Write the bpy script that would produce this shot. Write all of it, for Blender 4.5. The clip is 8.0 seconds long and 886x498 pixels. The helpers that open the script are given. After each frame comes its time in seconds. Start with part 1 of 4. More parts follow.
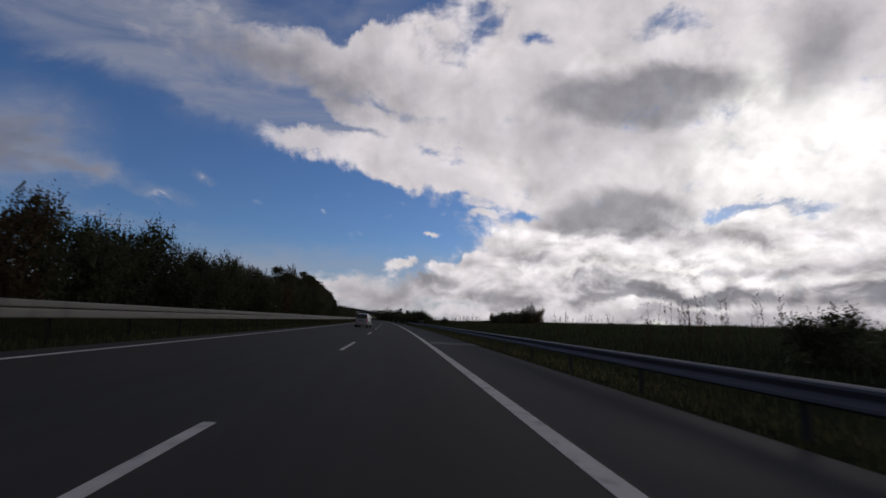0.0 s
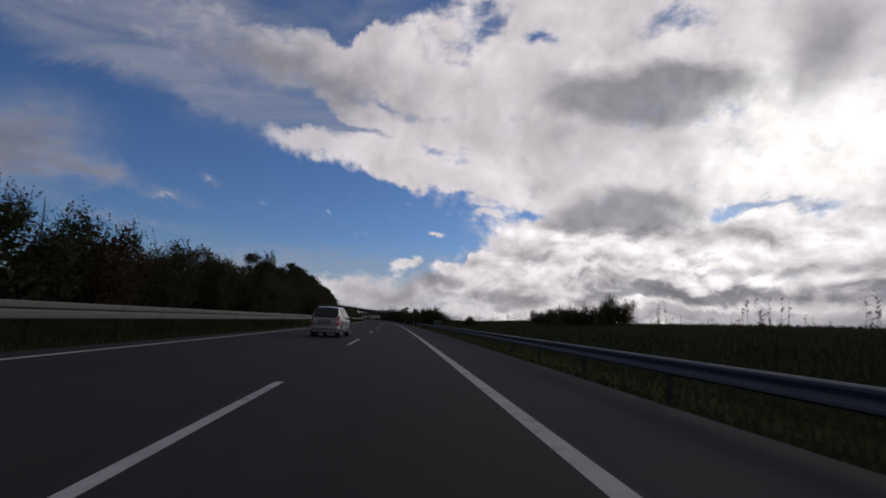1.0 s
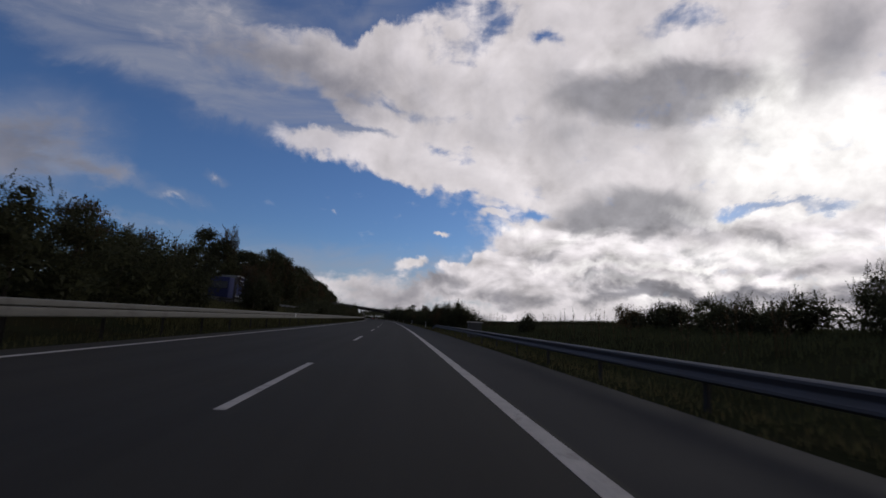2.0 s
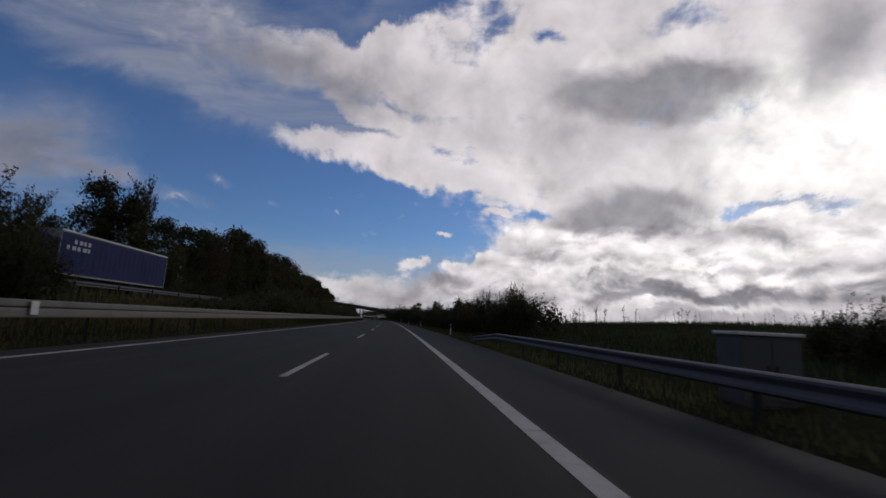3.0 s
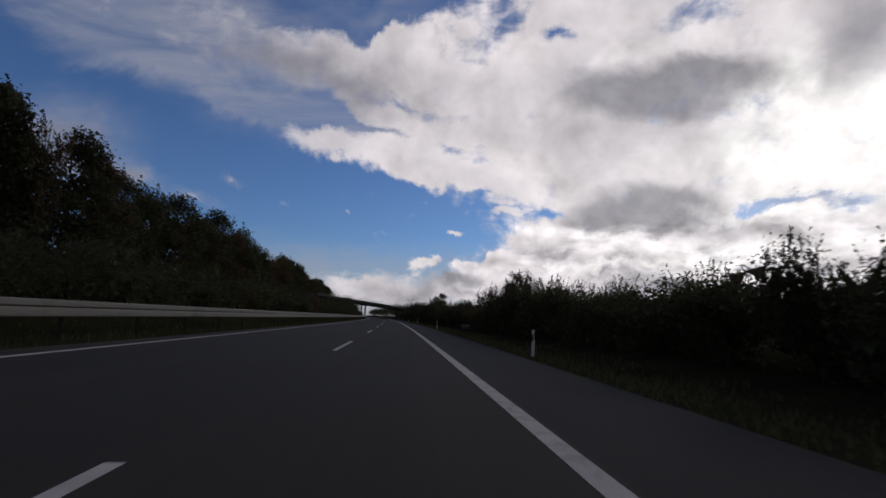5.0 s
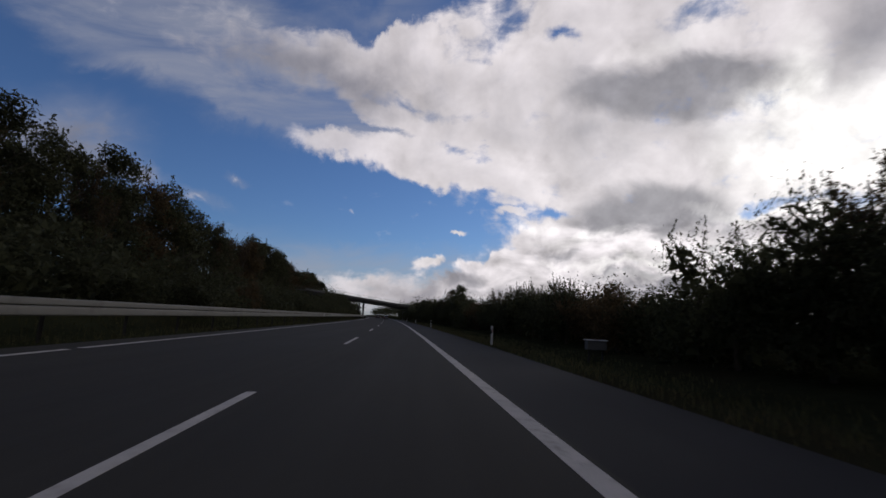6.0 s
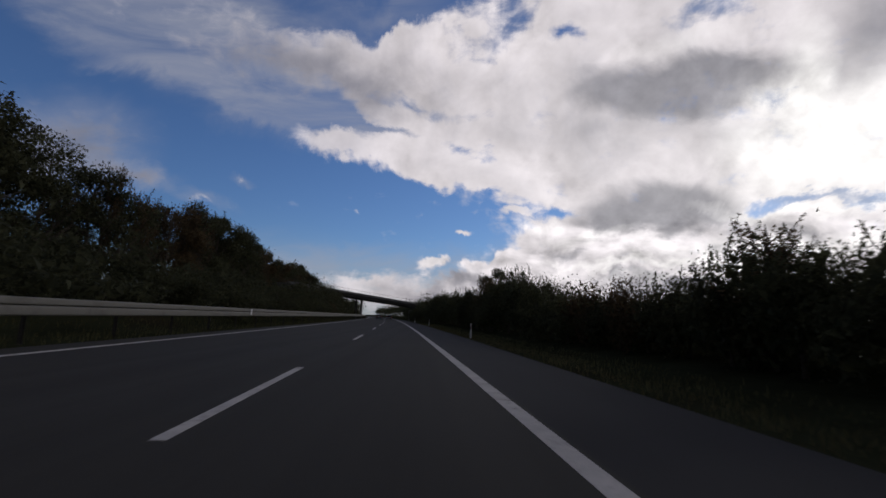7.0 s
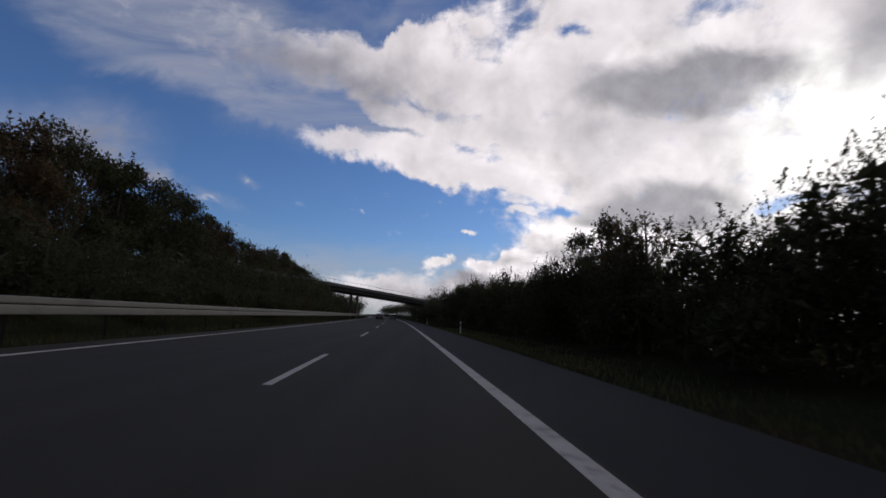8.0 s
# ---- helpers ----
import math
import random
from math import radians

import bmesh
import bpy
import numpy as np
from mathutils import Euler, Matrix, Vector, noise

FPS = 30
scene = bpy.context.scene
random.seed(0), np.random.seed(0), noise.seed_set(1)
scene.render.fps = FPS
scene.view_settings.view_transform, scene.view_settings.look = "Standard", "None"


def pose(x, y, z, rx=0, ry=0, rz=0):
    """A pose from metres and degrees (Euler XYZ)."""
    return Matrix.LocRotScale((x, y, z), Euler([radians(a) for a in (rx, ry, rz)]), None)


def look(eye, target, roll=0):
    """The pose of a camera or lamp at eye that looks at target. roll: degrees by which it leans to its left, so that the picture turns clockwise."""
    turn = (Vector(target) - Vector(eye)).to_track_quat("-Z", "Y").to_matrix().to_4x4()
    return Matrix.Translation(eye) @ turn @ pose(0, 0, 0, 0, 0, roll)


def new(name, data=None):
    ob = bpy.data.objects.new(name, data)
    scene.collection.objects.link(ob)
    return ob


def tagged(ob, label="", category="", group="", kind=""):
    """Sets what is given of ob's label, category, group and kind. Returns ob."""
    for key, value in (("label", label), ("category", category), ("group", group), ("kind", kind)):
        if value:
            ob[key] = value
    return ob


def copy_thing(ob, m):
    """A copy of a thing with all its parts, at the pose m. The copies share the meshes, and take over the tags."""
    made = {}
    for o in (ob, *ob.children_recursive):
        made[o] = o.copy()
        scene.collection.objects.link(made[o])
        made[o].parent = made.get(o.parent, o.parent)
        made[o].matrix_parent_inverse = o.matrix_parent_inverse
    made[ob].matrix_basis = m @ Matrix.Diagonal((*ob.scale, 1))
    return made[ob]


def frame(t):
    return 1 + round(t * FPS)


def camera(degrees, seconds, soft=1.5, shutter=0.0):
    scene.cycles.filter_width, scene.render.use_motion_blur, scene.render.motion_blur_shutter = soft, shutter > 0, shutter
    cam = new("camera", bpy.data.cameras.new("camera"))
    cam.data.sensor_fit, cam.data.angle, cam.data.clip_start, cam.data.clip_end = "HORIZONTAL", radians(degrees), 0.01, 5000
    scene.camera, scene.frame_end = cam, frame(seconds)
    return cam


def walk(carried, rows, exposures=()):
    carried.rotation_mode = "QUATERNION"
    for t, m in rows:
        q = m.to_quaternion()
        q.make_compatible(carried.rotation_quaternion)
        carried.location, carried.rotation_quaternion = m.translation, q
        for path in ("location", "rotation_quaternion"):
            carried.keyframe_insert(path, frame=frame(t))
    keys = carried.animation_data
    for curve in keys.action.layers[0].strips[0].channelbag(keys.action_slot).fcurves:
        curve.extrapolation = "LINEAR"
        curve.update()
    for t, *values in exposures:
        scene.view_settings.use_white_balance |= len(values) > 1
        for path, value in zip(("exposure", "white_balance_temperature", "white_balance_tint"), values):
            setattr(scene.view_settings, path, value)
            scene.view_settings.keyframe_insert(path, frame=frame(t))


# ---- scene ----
# ---------------------------------------------------------------- the road's line
# s runs along the road in metres from the start of the drive, n to the right of the drive, z up.
LENS = 88.2
SPEED = 32.7
EYE = 1.2
CURVE = 2.69e-4
STEP = 2.0
S0, S1 = -2600.0, 2600.0


def heading_at(s):
    a = min(max(s, -60.0), 620.0)
    return (CURVE if a > 49.0 else 3.6e-4) * (a - 49.0)


LINE = {0: (0.0, 0.0)}
_x, _y = 0.0, 0.0
for _i in range(0, int(S1 / STEP)):
    _h = heading_at((_i + 0.5) * STEP)
    _x, _y = _x - math.sin(_h) * STEP, _y + math.cos(_h) * STEP
    LINE[_i + 1] = (_x, _y)
_x, _y = 0.0, 0.0
for _i in range(0, int(-S0 / STEP)):
    _h = heading_at(-(_i + 0.5) * STEP)
    _x, _y = _x + math.sin(_h) * STEP, _y - math.cos(_h) * STEP
    LINE[-_i - 1] = (_x, _y)


def P(s, n, z=0.0):
    k = int(math.floor(s / STEP))
    k = min(max(k, -len(LINE)), int(S1 / STEP) - 1)
    k = max(k, -int(-S0 / STEP))
    f = s / STEP - k
    a, b = LINE[k], LINE[k + 1]
    h = heading_at(s)
    return Vector((a[0] + (b[0] - a[0]) * f + n * math.cos(h), a[1] + (b[1] - a[1]) * f + n * math.sin(h), z))


def at(s, n, z=0.0, turn=0.0):
    """The pose of a thing that stands on the road's line, its y along the road, turned to the left by turn degrees."""
    return Matrix.Translation(P(s, n, z)) @ Matrix.Rotation(heading_at(s) + radians(turn), 4, "Z")


# ---------------------------------------------------------------- the camera and its drive
cam = camera(LENS, 8.0, soft=1.6, shutter=0.07)
DRIFT = [(0.0, -0.14), (0.5, -0.11), (1.0, -0.07), (1.5, -0.02), (3.0, 0.02), (3.5, 0.02), (4.5, 0.0), (8.0, 0.0)]          # sideways in the lane
TURNS = [(0.0, -6.10, 9.08, 3.00), (0.5, -5.90, 9.04, 2.96), (1.0, -5.45, 9.03, 2.80), (1.5, -5.04, 8.96, 2.94), (3.0, -4.45, 8.96, 2.86),
         (3.5, -4.10, 8.91, 2.75), (4.0, -3.78, 8.90, 2.76), (4.5, -3.42, 8.83, 2.78), (6.0, -2.66, 8.71, 2.92), (6.5, -2.36, 8.71, 2.90),
         (7.0, -2.03, 8.66, 2.86), (7.5, -1.69, 8.60, 2.90), (8.0, -1.34, 8.58, 2.86)]


def drift(t):
    for (a, b), (c, d) in zip(DRIFT, DRIFT[1:]):
        if t <= c:
            return b + (d - b) * (t - a) / (c - a)
    return DRIFT[-1][1]


def eye_pose(t, yaw, pitch, roll):
    p = P(SPEED * t, drift(t), EYE)
    a, b = radians(yaw), radians(pitch)
    way = Vector((-math.sin(a) * math.cos(b), math.cos(a) * math.cos(b), math.sin(b)))
    return look(p, p + way, roll)


walk(cam, [(t, eye_pose(t, a, b, c)) for t, a, b, c in TURNS], exposures=[(0.0, -0.03), (3.5, 0.0), (4.5, 0.04), (6.0, 0.08), (7.0, 0.09), (7.5, 0.13), (8.0, 0.27)])
scene.view_settings.exposure = 0.0


# ---------------------------------------------------------------- node helpers
def link(nt, a, b):
    nt.links.new(a, b)


def math_node(nt, op, a, b=None, c=None, clamp=False):
    nd = nt.nodes.new("ShaderNodeMath")
    nd.operation, nd.use_clamp = op, clamp
    for i, v in enumerate((a, b, c)):
        if v is None:
            continue
        if isinstance(v, (int, float)):
            nd.inputs[i].default_value = v
        else:
            nt.links.new(v, nd.inputs[i])
    return nd.outputs[0]


def ramp(nt, value, lo, hi, a=0.0, b=1.0, smooth=True):
    nd = nt.nodes.new("ShaderNodeMapRange")
    nd.interpolation_type = "SMOOTHSTEP" if smooth else "LINEAR"
    nt.links.new(value, nd.inputs["Value"])
    for key, v in (("From Min", lo), ("From Max", hi), ("To Min", a), ("To Max", b)):
        nd.inputs[key].default_value = v
    return nd.outputs[0]


def mix(nt, fac, a, b, blend="MIX"):
    nd = nt.nodes.new("ShaderNodeMix")
    nd.data_type, nd.blend_type = "RGBA", blend
    for sock, v in ((nd.inputs[0], fac), (nd.inputs[6], a), (nd.inputs[7], b)):
        if isinstance(v, (int, float)):
            sock.default_value = v
        elif isinstance(v, tuple):
            sock.default_value = (*v, 1.0)
        else:
            nt.links.new(v, sock)
    return nd.outputs[2]


def noise_tex(nt, vector, scale, detail=4.0, rough=0.55, warp=0.0):
    nd = nt.nodes.new("ShaderNodeTexNoise")
    nd.inputs["Scale"].default_value, nd.inputs["Detail"].default_value = scale, detail
    nd.inputs["Roughness"].default_value, nd.inputs["Distortion"].default_value = rough, warp
    if vector is not None:
        nt.links.new(vector, nd.inputs["Vector"])
    return nd.outputs["Fac"], nd.outputs["Color"]


# ---------------------------------------------------------------- sky and sun
# The clouds lie on a plane chart of the sky round one way, the chart's unit being a small angle.
CHART = 809.0
SKY_WAY = (-4.10, 8.91, 2.75)
_m = eye_pose(0.0, *SKY_WAY).to_3x3()
SKY_RIGHT, SKY_UP, SKY_FRONT = _m.col[0], _m.col[1], -_m.col[2]


def chart(x, y):
    """A way in the sky, given on a flat plane before the road, as a place on the chart."""
    u, v = x - 784.0, 441.0 - y
    r = math.hypot(u, v)
    k = 2.0 * CHART * math.tan(math.atan(r / CHART) / 2.0) / max(r, 1e-6)
    return u * k, v * k


SUN_WAY = (SKY_FRONT + SKY_RIGHT * (1475 - 784) / CHART + SKY_UP * (441 - 235) / CHART).normalized()
SUN_HEIGHT = math.asin(SUN_WAY.z)

world = bpy.data.worlds.new("sky")
scene.world = world
world.use_nodes = True
wt = world.node_tree
for nd in list(wt.nodes):
    wt.nodes.remove(nd)
w_out = wt.nodes.new("ShaderNodeOutputWorld")
w_back = wt.nodes.new("ShaderNodeBackground")
link(wt, w_back.outputs[0], w_out.inputs[0])
w_sky = wt.nodes.new("ShaderNodeTexSky")
w_sky.sky_type, w_sky.sun_disc = "NISHITA", False
w_sky.sun_elevation, w_sky.sun_rotation = SUN_HEIGHT, math.atan2(SUN_WAY.x, SUN_WAY.y)
w_sky.air_density, w_sky.dust_density, w_sky.ozone_density = 1.0, 0.3, 2.5
w_co = wt.nodes.new("ShaderNodeTexCoord").outputs["Generated"]


def w_dot(v):
    nd = wt.nodes.new("ShaderNodeVectorMath")
    nd.operation = "DOT_PRODUCT"
    link(wt, w_co, nd.inputs[0])
    nd.inputs[1].default_value = tuple(v)
    return nd.outputs["Value"]


w_front = math_node(wt, "MAXIMUM", math_node(wt, "ADD", w_dot(SKY_FRONT), 1.0), 0.05)
w_u = math_node(wt, "DIVIDE", math_node(wt, "MULTIPLY", w_dot(SKY_RIGHT), 2.0 * CHART / 100.0), w_front)
w_v = math_node(wt, "DIVIDE", math_node(wt, "MULTIPLY", w_dot(SKY_UP), 2.0 * CHART / 100.0), w_front)
w_chart = wt.nodes.new("ShaderNodeCombineXYZ")
link(wt, w_u, w_chart.inputs[0])
link(wt, w_v, w_chart.inputs[1])
w_height = w_dot((0, 0, 1))
# the cloud layer seen in perspective: stretched flat towards the horizon
w_flat = math_node(wt, "ADD", math_node(wt, "MAXIMUM", w_height, 0.0), 0.16)
w_plane = wt.nodes.new("ShaderNodeVectorMath")
w_plane.operation = "SCALE"
link(wt, w_co, w_plane.inputs[0])
link(wt, math_node(wt, "DIVIDE", 1.0, w_flat), w_plane.inputs["Scale"])
w_soft, w_softc = noise_tex(wt, w_plane.outputs[0], 1.5, 7.0, 0.58, 0.3)
w_fine, w_finec = noise_tex(wt, w_chart.outputs[0], 0.55, 9.0, 0.6, 0.5)
w_puff, w_puffc = noise_tex(wt, w_chart.outputs[0], 1.6, 7.0, 0.58, 0.2)


def w_moved(step, turn=0.0, stretch=(1, 1)):
    mp = wt.nodes.new("ShaderNodeMapping")
    mp.inputs["Location"].default_value = (*step, 0)
    mp.inputs["Rotation"].default_value = (0, 0, radians(turn))
    mp.inputs["Scale"].default_value = (*stretch, 1)
    link(wt, w_chart.outputs[0], mp.inputs["Vector"])
    return mp.outputs[0]


# smooth noises, here and a step nearer to the sun, to tell the lit side of a puff; and streaks for the thin veil
w_broad, _ = noise_tex(wt, w_moved((7, 2)), 0.9, 4.0, 0.5, 0.4)
w_broad2, _ = noise_tex(wt, w_moved((7.3, 2.12)), 0.9, 4.0, 0.5, 0.4)
w_puff2, _ = noise_tex(wt, w_moved((0.12, 0.05)), 1.6, 7.0, 0.58, 0.2)
w_small, _ = noise_tex(wt, w_moved((1, 5), -3, (1.0, 1.6)), 1.15, 7.0, 0.5, 0.45)
w_small2, _ = noise_tex(wt, w_moved((1.05, 5.24), -3, (1.0, 1.6)), 1.15, 7.0, 0.5, 0.45)
w_wisp, _ = noise_tex(wt, w_moved((9, 4), 14, (0.8, 1.5)), 3.2, 6.0, 0.6, 0.5)
w_streak, _ = noise_tex(wt, w_moved((3, 1), 20, (0.5, 1.6)), 0.9, 7.0, 0.6, 0.6)


def w_warp(amount):
    """The chart, frayed by noise."""
    a = wt.nodes.new("ShaderNodeVectorMath")
    a.operation = "SUBTRACT"
    link(wt, w_finec, a.inputs[0])
    a.inputs[1].default_value = (0.5, 0.5, 0.5)
    b = wt.nodes.new("ShaderNodeVectorMath")
    b.operation = "MULTIPLY_ADD"
    link(wt, a.outputs[0], b.inputs[0])
    b.inputs[1].default_value = (amount, amount, 0.0)
    link(wt, w_chart.outputs[0], b.inputs[2])
    return b.outputs[0]


def w_blobs(rows, vector):
    """Soft ellipses on the chart, added up: x, y, half width, half height, turn to the left, strength."""
    total = None
    for x, y, rx, ry, turn, k in rows:
        cx, cy = chart(x, y)
        mp = wt.nodes.new("ShaderNodeMapping")
        mp.vector_type = "TEXTURE"
        mp.inputs["Location"].default_value = (cx / 100, cy / 100, 0)
        mp.inputs["Rotation"].default_value = (0, 0, radians(turn))
        mp.inputs["Scale"].default_value = (rx / 100, ry / 100, 1)
        link(wt, vector, mp.inputs["Vector"])
        g = wt.nodes.new("ShaderNodeTexGradient")
        g.gradient_type = "SPHERICAL"
        link(wt, mp.outputs[0], g.inputs[0])
        v = math_node(wt, "MULTIPLY", g.outputs["Fac"], float(k))
        total = v if total is None else math_node(wt, "ADD", total, v)
    return total


W1 = w_warp(1.5)
W2 = w_warp(0.9)
W3 = w_warp(1.7)
# the great cloud bank from the upper left to the right
BANK_CLOUD = [(420, 75, 300, 80, -18, 0.42), (570, 118, 280, 90, -12, 0.55), (720, 130, 260, 100, -4, 0.9), (840, 195, 300, 130, -8, 1.7), (640, 280, 160, 38, -16, 1.2),
              (760, 304, 150, 36, -6, 1.0), (565, 258, 80, 24, -20, 0.75), (1000, 150, 420, 260, 0, 2.2), (1300, 180, 480, 330, 0, 2.4), (1500, 60, 480, 300, 0, 2.2), (940, 296, 190, 62, -4, 1.4), (1130, 330, 200, 110, 0, 1.6)]
LOW_CLOUD = [(1280, 420, 480, 110, 0, 2.2), (1080, 436, 240, 62, 8, 1.9), (945, 424, 90, 30, 0, 1.2), (1000, 482, 220, 40, 0, 1.4), (1500, 500, 600, 90, 0, 1.7), (1150, 540, 560, 60, 0, 1.5), (1170, 568, 560, 34, 2, 1.4)]
# small ones over the blue
SMALL_CLOUD = [(868, 352, 44, 16, 5, 1.2), (885, 374, 60, 9, 0, 1.0), (779, 401, 28, 10, 0, 1.4), (737, 464, 40, 20, 5, 1.8), (825, 472, 44, 16, 0, 1.4), (720, 515, 380, 40, 4, 1.15), (40, 245, 120, 60, 10, 0.95),
               (70, 300, 120, 40, 0, 0.5), (404, 322, 26, 10, -10, 0.55), (614, 369, 20, 8, 0, 0.6), (195, 298, 60, 18, -6, 0.8), (620, 490, 130, 26, 2, 0.75), (330, 350, 60, 9, -28, 0.5), (240, 385, 110, 10, -10, 0.5)]
VEIL_HIGH = [(330, 60, 420, 110, -20, 1.5), (470, 130, 380, 120, -16, 1.6), (180, 10, 280, 90, -16, 0.7), (580, 190, 260, 80, -14, 1.3), (700, 180, 260, 80, -10, 1.2), (870, 50, 160, 90, 30, 0.8),
             (600, 20, 260, 60, 0, 0.9), (1195, 32, 160, 90, 0, 1.2), (1345, 348, 160, 50, 0, 1.2), (1490, 346, 120, 50, 0, 1.2), (1330, 195, 80, 60, 0, 1.2)]
VEIL_LOW = [(640, 510, 560, 90, 4, 1.5), (250, 500, 460, 100, 4, 1.1), (30, 250, 160, 120, 10, 1.3), (200, 297, 90, 26, -4, 0.9), (335, 347, 80, 16, -28, 0.8), (405, 322, 34, 12, -8, 0.9), (130, 105, 40, 18, 0, 0.5),
            (240, 380, 160, 18, -12, 0.7), (784, 566, 2200, 60, 3, 1.4)]
HOLES = [(860, 50, 110, 40, 40, 0.95), (965, 62, 56, 26, 20, 0.9), (700, 188, 150, 22, -10, 0.85), (560, 215, 110, 20, -14, 0.4), (800, 278, 70, 22, -5, 0.75), (1325, 352, 64, 18, 8, 1.3), (1490, 350, 52, 20, -6, 1.3), (1415, 336, 70, 14, 4, 1.0),
         (570, 10, 190, 50, -8, 1.2), (690, 8, 160, 44, 6, 1.2), (950, 375, 60, 18, 0, 1.0), (1200, 26, 90, 34, 10, 1.0), (1330, 195, 36, 20, 20, 0.5), (900, 350, 90, 40, 0, 0.5), (640, 235, 90, 14, -16, 0.6)]
DARK_BANK = [(1180, 166, 210, 62, -4, 1.6), (1255, 158, 110, 62, 0, 1.1), (1050, 155, 240, 90, 0, 0.55), (1140, 378, 165, 60, 0, 2.0), (1190, 362, 90, 44, 0, 0.5), (1510, 70, 130, 120, 62, 0.8), (1030, 400, 130, 40, 0, 0.5),
             (1370, 262, 110, 40, -10, 0.9), (50, 260, 220, 130, 0, 1.9), (440, 90, 330, 100, -14, 0.55), (580, 140, 280, 90, -12, 0.5), (700, 200, 300, 120, -8, 0.35), (1180, 220, 330, 80, 4, 0.4), (850, 250, 240, 60, 0, 0.3)]
DARK_LOW = [(1230, 445, 190, 14, 2, 1.0), (1420, 396, 110, 22, 0, 0.9), (1380, 519, 620, 22, 2, 1.6), (900, 503, 240, 26, 2, 0.6), (1500, 468, 140, 20, 0, 0.7), (1090, 492, 200, 12, 2, 0.6),
            (1480, 552, 400, 20, 2, 0.5), (1300, 574, 1000, 26, 3, 0.8), (960, 452, 130, 14, 6, 0.6), (690, 522, 330, 60, 3, 0.62), (800, 480, 160, 40, 3, 0.25), (1290, 478, 90, 10, 0, 0.6)]
SUN_GLARE = [(1180, 330, 600, 380, 0, 0.25), (1500, 250, 240, 150, 0, 0.7), (1500, 250, 150, 100, 0, 0.9), (1378, 130, 34, 90, 10, 0.7), (1335, 190, 60, 34, 30, 0.7), (1310, 300, 90, 90, 0, 0.7), (1150, 85, 110, 26, 6, 0.3)]
LIT_EDGES = [(1260, 466, 90, 16, 4, 0.8), (1400, 362, 190, 16, 2, 0.8), (1420, 430, 300, 26, 3, 0.9), (1130, 468, 240, 12, 2, 0.8), (1400, 490, 340, 12, 2, 0.8), (1300, 543, 90, 10, 0, 0.6),
             (1160, 541, 60, 10, 0, 0.6), (910, 402, 70, 18, 0, 0.5), (737, 460, 50, 26, 0, 0.25), (1000, 425, 120, 14, 6, 0.5)]
w_cover = math_node(wt, "SUBTRACT", math_node(wt, "MINIMUM", w_blobs(BANK_CLOUD + LOW_CLOUD + SMALL_CLOUD, W1), 1.25), w_blobs(HOLES, W1))
# away from the charted part, and behind the drive, unseen grey clouds are added by noise alone to set the fill light
w_cover = math_node(wt, "ADD", w_cover, ramp(wt, w_front, 1.5, 0.95, 0.0, 1.15))
w_cover = math_node(wt, "ADD", w_cover, ramp(wt, w_soft, 0.3, 0.75, -0.2, 0.2, False))
# the bank frays softly at its thin end
w_crisp = ramp(wt, w_u, -2.6, 0.6, 0.4, 1.0)
w_cover = math_node(wt, "ADD", w_cover, math_node(wt, "MULTIPLY", w_crisp, ramp(wt, w_puff, 0.3, 0.75, -0.42, 0.42, False)))
w_cover = math_node(wt, "ADD", w_cover, ramp(wt, w_wisp, 0.3, 0.7, -0.2, 0.2, False))
w_mask = math_node(wt, "MULTIPLY", ramp(wt, w_cover, 0.13, 0.98), ramp(wt, w_u, -4.5, -0.5, 0.72, 1.0))
w_veil = math_node(wt, "MULTIPLY", ramp(wt, w_blobs(VEIL_HIGH + VEIL_LOW, W1), 0.0, 1.2), ramp(wt, w_streak, 0.25, 0.7, 0.25, 1.0))
w_dark = math_node(wt, "ADD", math_node(wt, "ADD", w_blobs(DARK_BANK, W2), w_blobs(DARK_LOW, W3)), ramp(wt, w_soft, 0.35, 0.75, -0.04, 0.12, False))
w_dark = math_node(wt, "ADD", w_dark, ramp(wt, w_broad, 0.3, 0.7, -0.36, 0.4, False))
w_dark = math_node(wt, "ADD", w_dark, ramp(wt, w_puff, 0.35, 0.7, -0.16, 0.16, False))
# banks of small puffs low over the field
w_where = ramp(wt, w_blobs([(1300, 460, 760, 110, 2, 1.5), (950, 450, 220, 80, 0, 0.9)], W2), 0.0, 0.9)
w_low = math_node(wt, "MULTIPLY", ramp(wt, w_small, 0.40, 0.60, 0.08, -0.6), w_where)
w_dark = math_node(wt, "ADD", w_dark, w_low)
# the unseen clouds behind are greyed to hold down the fill light
w_dark = math_node(wt, "ADD", w_dark, ramp(wt, w_front, 1.5, 0.85, 0.0, 0.85))
w_shade = ramp(wt, w_dark, -0.1, 1.25)
w_glow = math_node(wt, "MULTIPLY", math_node(wt, "ADD", w_blobs(SUN_GLARE, W2), w_blobs(LIT_EDGES, W3)), ramp(wt, w_puff, 0.3, 0.7, 0.75, 1.15, False))
# the side of each puff that faces the sun is brighter
w_relief = math_node(wt, "MULTIPLY", math_node(wt, "SUBTRACT", w_puff, w_puff2), 0.5)
w_relief = math_node(wt, "ADD", w_relief, math_node(wt, "MULTIPLY", math_node(wt, "SUBTRACT", w_broad, w_broad2), 0.9))
w_relief = math_node(wt, "ADD", w_relief, math_node(wt, "MULTIPLY", w_where, math_node(wt, "MULTIPLY", math_node(wt, "SUBTRACT", w_small, w_small2), 1.7)))
w_white = mix(wt, w_shade, (0.69, 0.645, 0.672), (0.195, 0.190, 0.222))
w_white = mix(wt, math_node(wt, "MULTIPLY", w_glow, 0.68, None, True), w_white, (1.15, 1.12, 1.1))
w_lit = wt.nodes.new("ShaderNodeVectorMath")
w_lit.operation = "SCALE"
